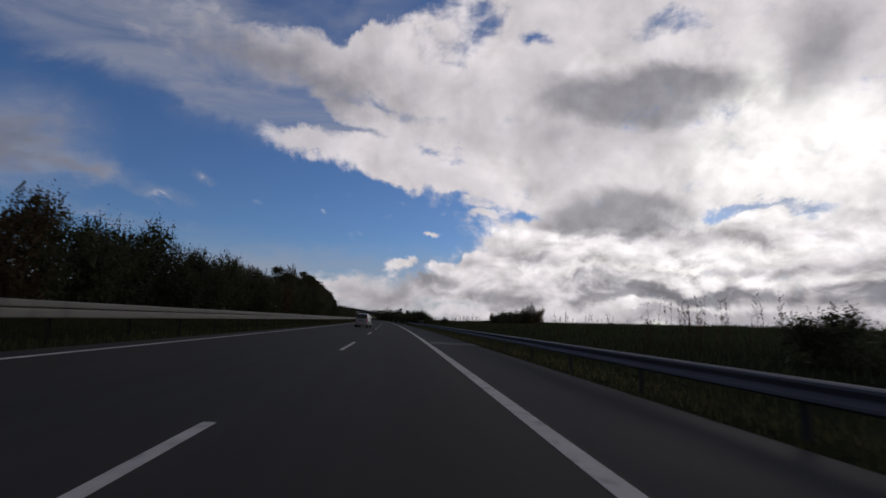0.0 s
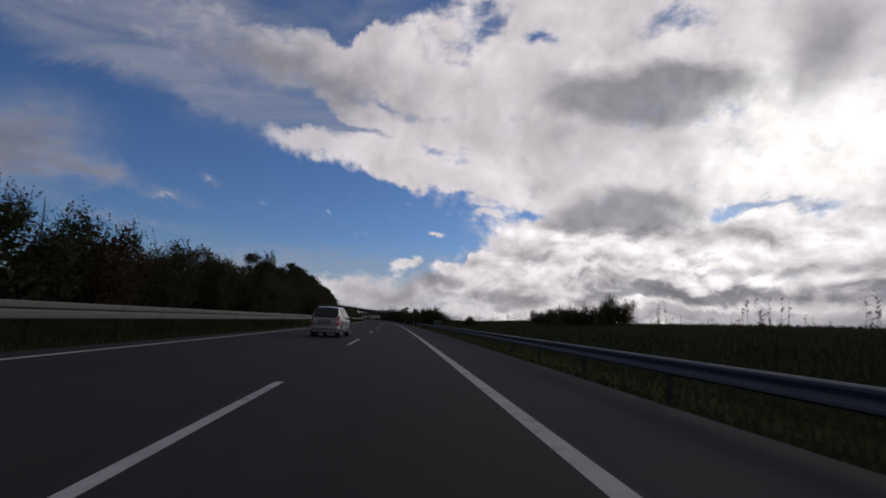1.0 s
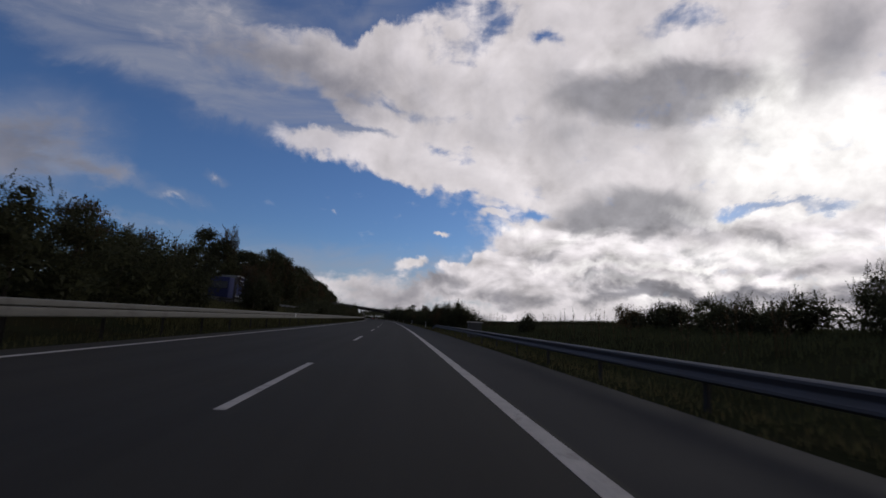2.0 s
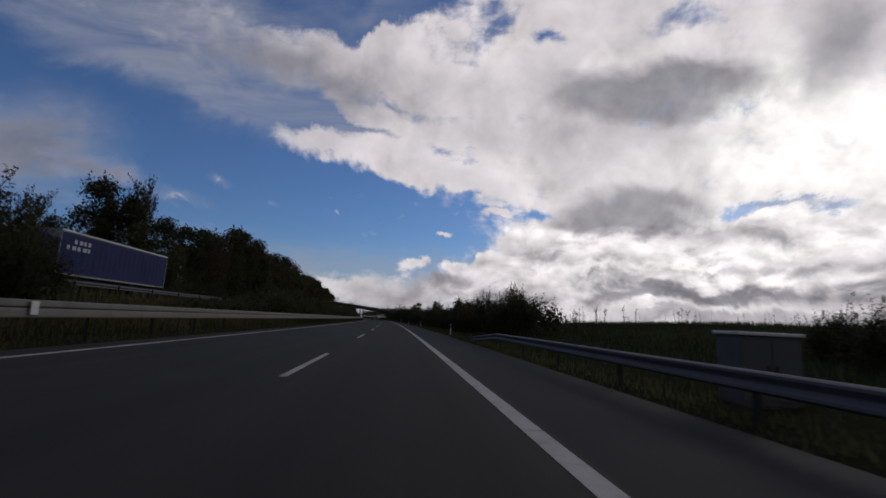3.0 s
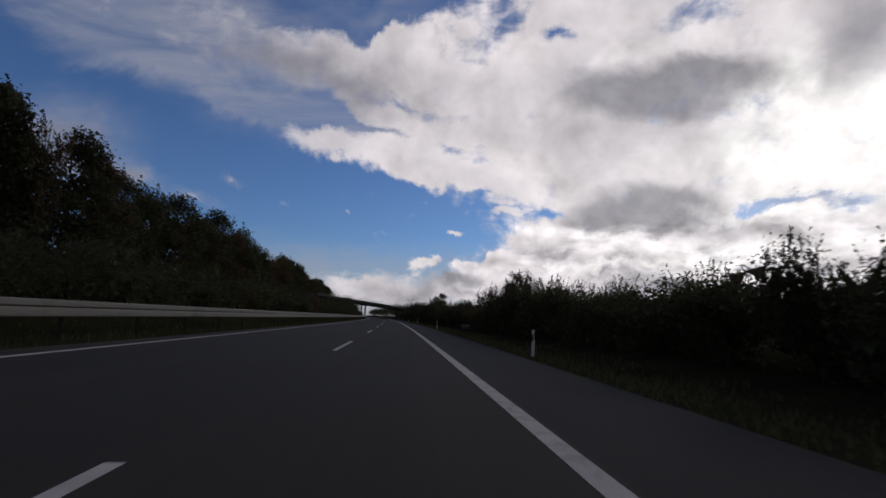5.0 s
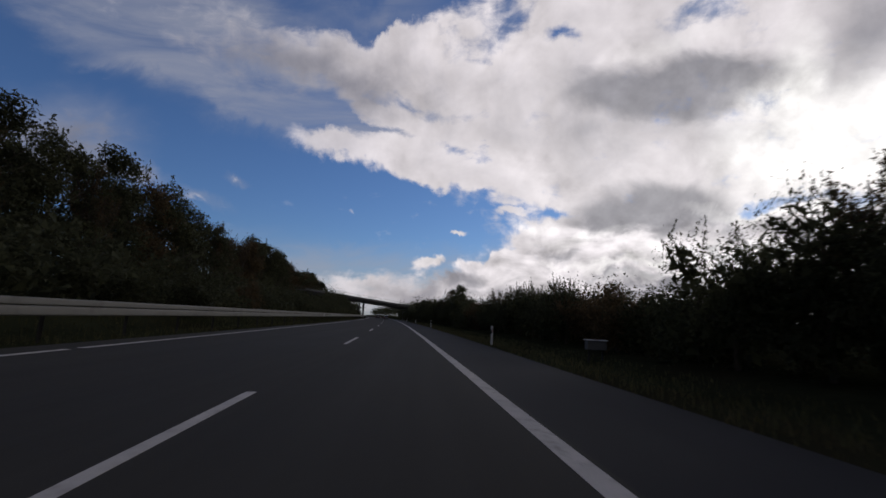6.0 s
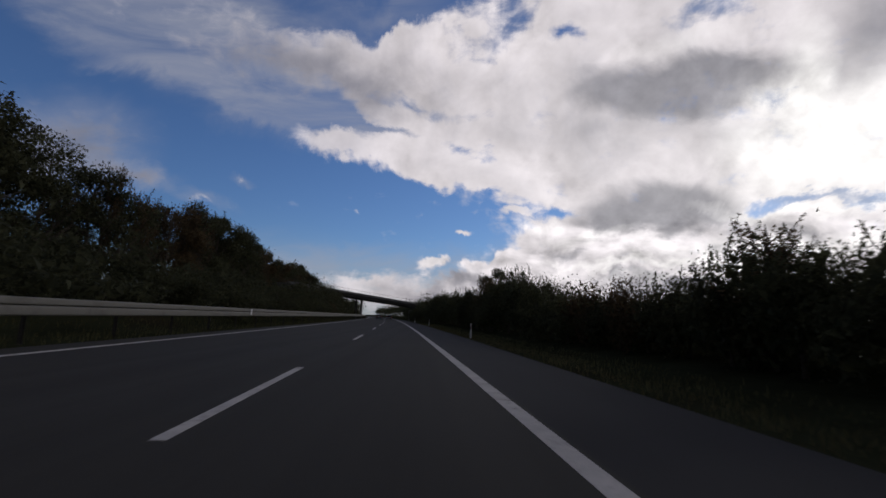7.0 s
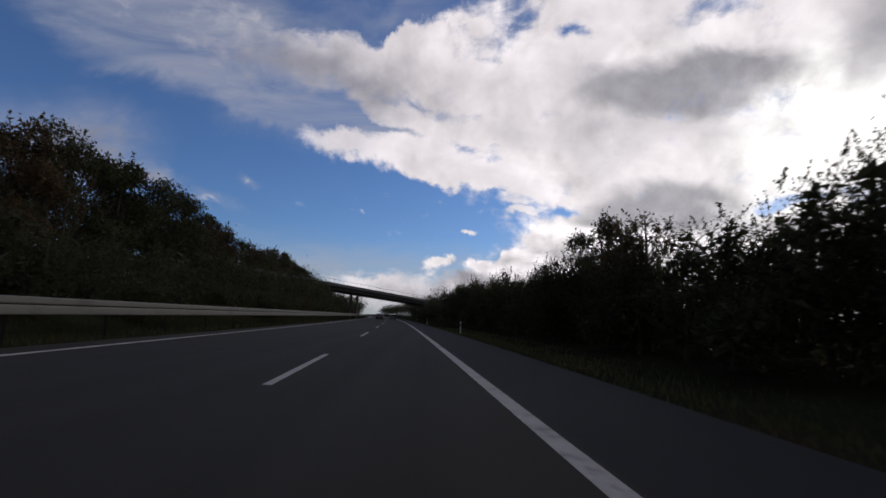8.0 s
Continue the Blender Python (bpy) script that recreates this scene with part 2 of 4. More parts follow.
link(wt, w_white, w_lit.inputs[0])
w_bright = math_node(wt, "MAXIMUM", math_node(wt, "ADD", w_relief, 1.0), 0.55)
# clouds out of view are dimmed further, so backs of things get less light
link(wt, math_node(wt, "MULTIPLY", w_bright, ramp(wt, w_front, 1.45, 0.8, 1.0, 0.62)), w_lit.inputs["Scale"])
w_blue = mix(wt, 1.0, w_sky.outputs[0], (0.042, 0.054, 0.077), "MULTIPLY")
w_blue = mix(wt, math_node(wt, "MULTIPLY", w_veil, 0.7), w_blue, (0.30, 0.31, 0.37))
w_final = mix(wt, w_mask, w_blue, w_lit.outputs[0])
link(wt, w_final, w_back.inputs["Color"])
w_back.inputs["Strength"].default_value = 1.0

sun_data = bpy.data.lights.new("sun", "SUN")
sun_data.energy, sun_data.angle, sun_data.color = 0.3, radians(12), (1.0, 0.95, 0.88)
sun = new("sun", sun_data)
sun.matrix_world = look((0, 0, 60), Vector((0, 0, 60)) - SUN_WAY)


# ---------------------------------------------------------------- materials
def material(name, colour, rough=0.8, metal=0.0, spread=0.25, scale=3.0, fine=60.0, bump=0.2, coords="Object", spec=0.5, island=0.0, coat=0.0, dirt=None, dirt_scale=0.7, lengthwise=0.0, thin=0.0):
    """A surface whose colour varies at two scales, with fine relief."""
    m = bpy.data.materials.new(name)
    m.use_nodes = True
    nt = m.node_tree
    b = nt.nodes["Principled BSDF"]
    co = nt.nodes.new("ShaderNodeTexCoord").outputs[coords]
    big, _ = noise_tex(nt, co, scale, 5.0, 0.6)
    small, _ = noise_tex(nt, co, fine, 3.0, 0.6)
    v = math_node(nt, "ADD", ramp(nt, big, 0.25, 0.75, 1 - spread, 1 + spread, False), ramp(nt, small, 0.25, 0.75, -spread * 0.5, spread * 0.5, False))
    if lengthwise:
        mp = nt.nodes.new("ShaderNodeMapping")
        mp.inputs["Scale"].default_value = (1.3, 0.015, 1.0)
        link(nt, co, mp.inputs["Vector"])
        lane, _ = noise_tex(nt, mp.outputs[0], 1.0, 4.0, 0.6)
        v = math_node(nt, "MULTIPLY", v, ramp(nt, lane, 0.3, 0.7, 1 - lengthwise, 1 + lengthwise, False))
    if island:
        g = nt.nodes.new("ShaderNodeNewGeometry")
        o = nt.nodes.new("ShaderNodeObjectInfo")
        v = math_node(nt, "MULTIPLY", v, ramp(nt, g.outputs["Random Per Island"], 0, 1, 1 - island, 1 + island, False))
        v = math_node(nt, "MULTIPLY", v, ramp(nt, o.outputs["Random"], 0, 1, 1 - island * 0.5, 1 + island * 0.5, False))
    hs = nt.nodes.new("ShaderNodeHueSaturation")
    hs.inputs["Color"].default_value = (*colour, 1)
    link(nt, v, hs.inputs["Value"])
    col = hs.outputs[0]
    if dirt:
        d, _ = noise_tex(nt, co, dirt_scale, 6.0, 0.65, 0.4)
        col = mix(nt, ramp(nt, d, 0.5, 0.72), col, dirt)
    link(nt, col, b.inputs["Base Color"])
    link(nt, ramp(nt, big, 0.2, 0.8, max(rough - 0.1, 0.02), min(rough + 0.1, 1.0), False), b.inputs["Roughness"])
    b.inputs["Metallic"].default_value = metal
    b.inputs["Specular IOR Level"].default_value = spec
    b.inputs["Coat Weight"].default_value = coat
    b.inputs["Coat Roughness"].default_value = 0.06
    if bump:
        bp = nt.nodes.new("ShaderNodeBump")
        bp.inputs["Strength"].default_value, bp.inputs["Distance"].default_value = bump, 0.01
        link(nt, small, bp.inputs["Height"])
        link(nt, bp.outputs[0], b.inputs["Normal"])
    if thin:
        tr = nt.nodes.new("ShaderNodeBsdfTranslucent")
        link(nt, col, tr.inputs["Color"])
        ms = nt.nodes.new("ShaderNodeMixShader")
        ms.inputs[0].default_value = thin
        link(nt, b.outputs[0], ms.inputs[1])
        link(nt, tr.outputs[0], ms.inputs[2])
        link(nt, ms.outputs[0], nt.nodes["Material Output"].inputs["Surface"])
    return m


M_ROAD = material("asphalt", (0.038, 0.0355, 0.0310), 0.9, 0, 0.14, 0.25, 40, 0.4, spec=0.12, lengthwise=0.14)
M_SHOULDER = material("shoulder_asphalt", (0.0275, 0.0270, 0.0280), 0.9, 0, 0.14, 0.3, 40, 0.4, spec=0.12, lengthwise=0.07)
M_PATCH = material("asphalt_patch", (0.075, 0.073, 0.070), 0.9, 0, 0.12, 0.5, 40, 0.4, spec=0.25)
M_LINE = material("road_paint", (0.42, 0.39, 0.36), 0.8, 0, 0.2, 1.5, 30, 0.3, spec=0.3, dirt=(0.23, 0.21, 0.19), dirt_scale=2.5)
M_GROUND = material("ground", (0.024, 0.026, 0.014), 1.0, 0, 0.35, 0.25, 4, 0.6, spec=0.0, dirt=(0.027, 0.023, 0.014), dirt_scale=0.12)
M_GRASS = material("grass", (0.092, 0.088, 0.042), 0.85, 0, 0.3, 0.2, 5, 0.0, spec=0.0, island=0.3, thin=0.4)
M_FIELD = material("field_grass", (0.062, 0.068, 0.034), 0.85, 0, 0.2, 0.2, 5, 0.0, spec=0.0, island=0.14, thin=0.25)
M_DRY = material("dry_grass", (0.120, 0.100, 0.050), 0.9, 0, 0.3, 0.4, 5, 0.0, spec=0.0, island=0.3, thin=0.4)
M_LEAF = material("leaves", (0.066, 0.068, 0.035), 0.6, 0, 0.3, 0.35, 3, 0.0, spec=0.05, island=0.45, thin=0.45)
M_LEAF_DARK = material("dark_leaves", (0.052, 0.054, 0.029), 0.6, 0, 0.3, 0.35, 3, 0.0, spec=0.05, island=0.45, thin=0.45)
M_LEAF_RUST = material("rusty_leaves", (0.088, 0.062, 0.033), 0.65, 0, 0.3, 0.35, 3, 0.0, spec=0.05, island=0.45, thin=0.45)
M_BARK = material("bark", (0.075, 0.060, 0.045), 0.95, 0, 0.3, 2, 18, 0.6, spec=0.2)
M_POST = material("dull_steel", (0.035, 0.033, 0.03), 0.75, 0.2, 0.2, 2.0, 20, 0.1, dirt=(0.06, 0.045, 0.03), dirt_scale=3.0)
M_ZINC = material("galvanised_steel", (0.108, 0.110, 0.122), 0.75, 0.1, 0.12, 0.8, 20, 0.1, dirt=(0.10, 0.10, 0.10), dirt_scale=1.2)
M_PALE = material("weathered_steel", (0.135, 0.128, 0.108), 0.65, 0.1, 0.14, 0.6, 20, 0.1, dirt=(0.085, 0.078, 0.065), dirt_scale=0.8)
M_CONCRETE = material("concrete", (0.13, 0.125, 0.12), 0.9, 0, 0.2, 0.5, 12, 0.4, dirt=(0.08, 0.08, 0.075), dirt_scale=0.5)


# ---------------------------------------------------------------- mesh helpers
def mesh_from(name, verts, faces, mat, smooth=False):
    me = bpy.data.meshes.new(name)
    me.from_pydata([tuple(v) for v in verts], [], [tuple(f) for f in faces])
    me.materials.append(mat)
    if smooth:
        me.polygons.foreach_set("use_smooth", [True] * len(me.polygons))
    me.update()
    return me


def part(name, data, parent=None, label="", mat=None, smooth=False):
    """Links a mesh, or a bmesh with its material, as one object under a thing or a part."""
    if isinstance(data, bmesh.types.BMesh):
        me = bpy.data.meshes.new(name)
        data.to_mesh(me)
        data.free()
        me.materials.append(mat)
        if smooth:
            me.polygons.foreach_set("use_smooth", [True] * len(me.polygons))
        data = me
    ob = new(name, data)
    if parent is not None:
        ob.parent = parent
    if label:
        ob["label"] = label
    return ob


def empty(name, m=None):
    ob = new(name)
    ob.empty_display_size = 0.3
    if m is not None:
        ob.matrix_world = m
    return ob


def box_bm(bm, size, centre=(0, 0, 0), bevel=0.0, turn=None):
    r = bmesh.ops.create_cube(bm, size=1.0)
    vs = r["verts"]
    m = Matrix.Translation(centre) @ (turn if turn is not None else Matrix.Identity(4)) @ Matrix.Diagonal((*size, 1))
    bmesh.ops.transform(bm, matrix=m, verts=vs)
    if bevel:
        es = list({e for v in vs for e in v.link_edges})
        bmesh.ops.bevel(bm, geom=es, offset=bevel, segments=2, affect="EDGES", profile=0.5)
    return vs


def strip(name, ss, section, mat, smooth=False, close=False):
    """A body drawn along the road: section is a list of (n, z), carried past every s; the ends are capped."""
    verts, faces = [], []
    k = len(section)
    for s in ss:
        verts += [P(s, n, z) for n, z in section]
    for i in range(len(ss) - 1):
        for j in range(k if close else k - 1):
            a, b = i * k + j, i * k + (j + 1) % k
            faces.append((a, b, b + k, a + k))
    if close:
        faces += [tuple(range(k - 1, -1, -1)), tuple(range((len(ss) - 1) * k, len(ss) * k))]
    return mesh_from(name, verts, faces, mat, smooth)


def stations(a, b, step):
    k = max(1, int(round((b - a) / step)))
    return [a + (b - a) * i / k for i in range(k + 1)]


def tube(points, radii, sides=6):
    """Verts and faces of a tapered tube along points."""
    verts, faces = [], []
    up = Vector((0.3, 0.1, 1)).normalized()
    for i, p in enumerate(points):
        d = (points[min(i + 1, len(points) - 1)] - points[max(i - 1, 0)]).normalized()
        a = d.cross(up if abs(d.dot(up)) < 0.95 else Vector((1, 0, 0))).normalized()
        b = d.cross(a)
        for j in range(sides):
            w = 2 * math.pi * j / sides
            verts.append(p + (a * math.cos(w) + b * math.sin(w)) * radii[i])
    for i in range(len(points) - 1):
        for j in range(sides):
            q = (j + 1) % sides
            faces.append((i * sides + j, i * sides + q, (i + 1) * sides + q, (i + 1) * sides + j))
    faces.append(tuple(range((len(points) - 1) * sides, len(points) * sides)))
    return verts, faces


def join(*pieces):
    verts, faces = [], []
    for v, f in pieces:
        k = len(verts)
        verts += list(v)
        faces += [tuple(i + k for i in q) for q in f]
    return verts, faces


# ---------------------------------------------------------------- ground and roads
ROAD_L, ROAD_R, SHOULDER_R = -9.2, 1.86, 4.6
FAR_L, FAR_R = -29.5, -18.0          # the opposite carriageway, on its bank
BANK = 1.7


def lerp_table(x, table):
    if x <= table[0][0]:
        return table[0][1]
    for (a, b), (c, d) in zip(table, table[1:]):
        if x <= c:
            return b + (d - b) * (x - a) / (c - a)
    return table[-1][1]


CROSS = [(-2400, -8), (-400, 2), (-120, 6.0), (-60, 5.0), (-45, 3.8), (-36, 2.3), (-31, BANK), (-29.5, BANK - 0.06), (-18, BANK - 0.06), (-17, BANK), (-16.2, BANK - 0.1), (-11.2, 0.02),
         (-9.4, -0.02), (-9.1, -0.08), (4.5, -0.08), (4.9, -0.02), (7.0, -0.12), (9.0, 0.15), (14, 0.8), (26, 1.6), (44, 2.35), (60, 2.6), (80, 2.2), (140, 0), (2400, -30)]


def ground_z(s, n):
    z = lerp_table(n, CROSS)
    if n > 6 or n < -33 or -17 < n < -11:
        k = min(1.0, abs(n - 6) / 20) if n > 6 else 0.35
        z += k * 0.5 * noise.noise((s * 0.03, n * 0.03, 3.1)) + 0.06 * noise.noise((s * 0.4, n * 0.4, 1.0))
    return z


NS = [-2400, -900, -400, -200, -120, -80, -60, -45, -38, -33, -31, -29.5, -18, -17, -16.2, -14.5, -13, -11.8, -11.2, -10.2, -9.4, -9.1, 4.5, 4.9, 5.6, 6.3, 7, 8, 9, 10.5, 12,
      14, 17, 20, 23, 26, 30, 35, 40, 44, 48, 52, 56, 60, 66, 72, 80, 95, 110, 140, 300, 800, 2400]
SS = [-2500, -1200, -600, -300, -150, -80] + stations(-40, 460, 2.5) + [480, 510, 560, 640, 800, 1100, 1600, 2500]
_v = [P(s, n, ground_z(s, n)) for s in SS for n in NS]
_k = len(NS)
_f = [(i * _k + j, i * _k + j + 1, (i + 1) * _k + j + 1, (i + 1) * _k + j) for i in range(len(SS) - 1) for j in range(_k - 1)]
ground = part("ground", mesh_from("ground", _v, _f, M_GROUND, True))
tagged(ground, "dark rough grass verges, banks and fields beside a motorway", "ground", kind="structure")

RS = [-400, -200, -100] + stations(-50, 450, 5) + [480, 520, 600, 700, 900, 1300]
road = part("road", strip("road", RS, [(ROAD_L, -0.3), (ROAD_L, 0), (-5.5, 0.0), (-2.1, 0.0), (ROAD_R, 0), (ROAD_R, -0.3)], M_ROAD))
tagged(road, "dark grey worn asphalt carriageway of a motorway", "road", kind="structure")
shoulder = part("hard_shoulder", strip("hard_shoulder", RS, [(ROAD_R, -0.3), (ROAD_R, -0.004), (SHOULDER_R, -0.03), (SHOULDER_R + 0.05, -0.3)], M_SHOULDER))
tagged(shoulder, "darker bluish asphalt hard shoulder beside the motorway lane", "road", kind="structure")
opposite = part("opposite_road", strip("opposite_road", RS, [(FAR_L, BANK - 0.3), (FAR_L, BANK), (FAR_R, BANK), (FAR_R, BANK - 0.3)], M_ROAD))
tagged(opposite, "grey asphalt opposite carriageway on a low bank", "road", kind="structure")


def painted(name, a, b, n0, n1, z=0.004, mat=None):
    return part(name, strip(name, stations(a, b, 5), [(n0, z - 0.003), (n0, z), (n1, z), (n1, z - 0.003)], mat or M_LINE), road)


painted("edge_line", -60, 900, 1.54, 1.79)
for a, b in ((-60, 29.6), (30.1, 208.55), (209.0, 900)):
    painted("edge_line", a, b, -8.18, -7.98)
for k in range(-5, 45):
    painted("lane_dash", 53.4 + 18 * k, 59.4 + 18 * k, -2.165, -2.015)
painted("asphalt_patch", 25.4, 28.2, 1.9, 4.55, 0.003, M_PATCH).parent = shoulder


# ---------------------------------------------------------------- guard rails
def wave(n, z, side, h=0.31, d=0.08, flat=False):
    """The section of a steel beam, W-shaped or flat-faced, its back towards side."""
    pts = [(0, 0), (0.4, 0.04), (1, 0.14), (1, 0.27), (0.12, 0.48), (0.12, 0.53), (1, 0.78), (1, 0.90), (0.4, 0.97), (0, 1)]
    if flat:
        pts = [(0, 0), (0.6, 0.02), (0.95, 0.12), (1, 0.3), (1, 0.75), (0.9, 0.92), (0.5, 0.99), (0, 1)]
    front = [(n - side * d * a, z + h * b) for a, b in pts]
    back = [(a + side * 0.006, b) for a, b in reversed(front)]
    return front + back


def post_mesh(name, height, mat, w=0.06, d=0.1):
    """A sigma-shaped steel post."""
    bm = bmesh.new()
    box_bm(bm, (0.006, d, height), (0, 0, height / 2))
    box_bm(bm, (w, 0.006, height), (w / 2, d / 2, height / 2))
    box_bm(bm, (w, 0.006, height), (w / 2, -d / 2, height / 2))
    me = bpy.data.meshes.new(name)
    bm.to_mesh(me)
    bm.free()
    me.materials.append(mat)
    return me


def guard_rail(s0, s1, n, side, ground_level, beams, mat, step, label, group, flat=False):
    """beams: lower edge over the ground and height of each beam."""
    rail = empty("guard_rail", Matrix.Identity(4))
    tagged(rail, label, "guard rail", group=group)
    for z, tall in beams:
        part("beam", strip("beam", stations(s0, s1, 4), wave(n, ground_level + z, side, tall, 0.08 + 0.28 * (tall - 0.31), flat), mat, False, True), rail)
    top = beams[-1][0] + beams[-1][1] * 0.9
    me = post_mesh("post", top + 0.35, M_POST)
    for s in stations(s0, s1, step):
        p = part("post", me, rail)
        p.matrix_world = at(s, n + side * 0.08, ground_level - 0.4, 0)
    return rail


# the pale barrier of the central strip, with two beams
left_rail = guard_rail(-30, 430, -9.75, -1, 0.0, ((0.74, 0.27), (1.03, 0.2)), M_PALE, 4.0, "pale weathered steel barrier with two stacked beams beside the carriageway", "motorway barriers", True)
# the grey rail of the shoulder, which bows down into the ground at its end
right_rail = guard_rail(-30, 120, 4.95, 1, 0.0, ((0.44, 0.31),), M_ZINC, 4.0, "bluish galvanised steel guard rail behind the hard shoulder", "motorway barriers")
_v, _f = [], []
for i, s in enumerate(stations(120, 132, 2)):
    k = i / 6
    sec = wave(4.95 + 0.7 * k * k, 0.44 - 0.62 * k, 1)
    _v += [P(s, a, b) for a, b in sec]
_n = len(wave(0, 0, 1))
_f = [(i * _n + j, i * _n + (j + 1) % _n, (i + 1) * _n + (j + 1) % _n, (i + 1) * _n + j) for i in range(6) for j in range(_n)]
part("end_ramp", mesh_from("end_ramp", _v, _f, M_ZINC), right_rail, "beam bowed down into the verge")
upper_rail = guard_rail(80, 165, -17.3, 1, BANK, ((0.44, 0.31),), M_ZINC, 4.0, "grey steel guard rail along the opposite carriageway", "motorway barriers")


# ---------------------------------------------------------------- trees and shrubs
def leaf_mesh(name, lumps, count, size, mat, seed, shoots=(), core=0.6, flat=0.0):
    """A crown: leaves scattered over and inside soft lumps round a dense heart; shoots are leafy twigs above it."""
    rng = np.random.default_rng(seed)
    c = np.array([l[0] for l in lumps], float)
    r = np.array([l[1] for l in lumps], float)
    w = (r[:, 0] * r[:, 2]) ** 1.0
    pick = rng.choice(len(lumps), count, p=w / w.sum())
    d = rng.normal(size=(count, 3))
    d /= np.linalg.norm(d, axis=1)[:, None]
    d[:, 2] = np.abs(d[:, 2]) * np.where(rng.random(count) < 0.8, 1, -1)
    rad = 1.0 + 0.22 * rng.normal(size=count) * (0.4 + rng.random(count))
    rad = np.where(rng.random(count) < 0.35, 0.4 + 0.6 * rng.random(count), np.minimum(rad, 1.55))
    p = c[pick] + d * r[pick] * rad[:, None]
    if len(shoots):
        extra = []
        for base, tip, k in shoots:
            t = rng.random(k)[:, None] ** 0.8
            extra.append(np.array(base) * (1 - t) + np.array(tip) * t + rng.normal(size=(k, 3)) * (size * 0.5) * (1.2 - t))
        p = np.concatenate([p] + extra)
        d = np.concatenate([d, rng.normal(size=(len(p) - len(d), 3))])
    keep = p[:, 2] > 0.05
    p, d = p[keep], d[keep]
    k = len(p)
    nrm = d + rng.normal(size=(k, 3)) * 0.8
    nrm /= np.linalg.norm(nrm, axis=1)[:, None]
    a = np.cross(nrm, rng.normal(size=(k, 3)))
    a /= np.linalg.norm(a, axis=1)[:, None] + 1e-9
    b = np.cross(nrm, a)
    ln = size * (0.55 + 0.9 * rng.random(k))[:, None]
    wd = ln * (0.42 + 0.2 * rng.random(k))[:, None]
    bend = nrm * ln * 0.15
    tips = np.stack([p - a * ln * 0.4 - b * wd * 0.5, p - a * ln * 0.2 + b * wd * 0.5, p + a * ln * 0.6 - bend], 1).reshape(-1, 3)
    verts = [tuple(v) for v in tips]
    faces = [(3 * i, 3 * i + 1, 3 * i + 2) for i in range(k)]
    for base, tip, _ in shoots:
        o = len(verts)
        x, y, z = base
        verts += [(x - 0.007, y, z), (x + 0.007, y, z), tuple(tip)]
        faces.append((o, o + 1, o + 2))
    # the dense heart of the crown: more leaves, close together
    if core > 0.3:
        each = int(76 + 60 * core)
        q = rng.normal(size=(len(lumps), each, 3))
        q *= (core + 0.3) * rng.random((len(lumps), each, 1)) ** 0.45 / np.linalg.norm(q, axis=2, keepdims=True)
        mid = c[:, None, :] + q * r[:, None, :]
        big = (0.042 + 0.035 * rng.random((len(lumps), each))) * (r[:, :1] + r[:, 2:])
        big = np.minimum(big, 0.16)
        tri = mid[:, :, None, :] + rng.normal(size=(len(lumps), each, 3, 3)) * big[:, :, None, None]
        tri[..., 2] = np.maximum(tri[..., 2], 0.02)
        o = len(verts)
        verts += [tuple(v) for v in tri.reshape(-1, 3)]
        faces += [(o + 3 * i, o + 3 * i + 1, o + 3 * i + 2) for i in range(len(lumps) * each)]
    return mesh_from(name, verts, faces, mat)


def wood_mesh(name, height, radius, limbs, seed, spread, low=0.25):
    """A tapered trunk with limbs that fork upwards."""
    rng = random.Random(seed)
    pts = [Vector((0, 0, -0.2))]
    for i in range(1, 7):
        pts.append(Vector((rng.uniform(-1, 1) * 0.02 * height, rng.uniform(-1, 1) * 0.02 * height, height * i / 6)))
    pieces = [tube(pts, [radius * (1.25 - 1.1 * i / 6) for i in range(7)], 7)]
    for _ in range(limbs):
        z = height * rng.uniform(low, 0.85)
        ang = rng.uniform(0, 2 * math.pi)
        ln = spread * rng.uniform(0.5, 1.0) * (1.15 - z / height * 0.7)
        a = Vector((0, 0, z))
        b = a + Vector((math.cos(ang) * ln * 0.5, math.sin(ang) * ln * 0.5, ln * 0.45))
        e = a + Vector((math.cos(ang + 0.2) * ln, math.sin(ang + 0.2) * ln, ln * rng.uniform(0.8, 1.3)))
        r = radius * 0.42 * (1.1 - z / height)
        pieces.append(tube([a, b, e], [r, r * 0.7, r * 0.2], 5))
        for _ in range(3):
            f = b.lerp(e, rng.uniform(0.1, 0.8))
            g = f + Vector((rng.uniform(-1, 1), rng.uniform(-1, 1), rng.uniform(0.3, 1.2))) * ln * 0.4
            pieces.append(tube([f, g], [r * 0.4, r * 0.1], 4))
    v, f = join(*pieces)
    return mesh_from(name, v, f, M_BARK, True)


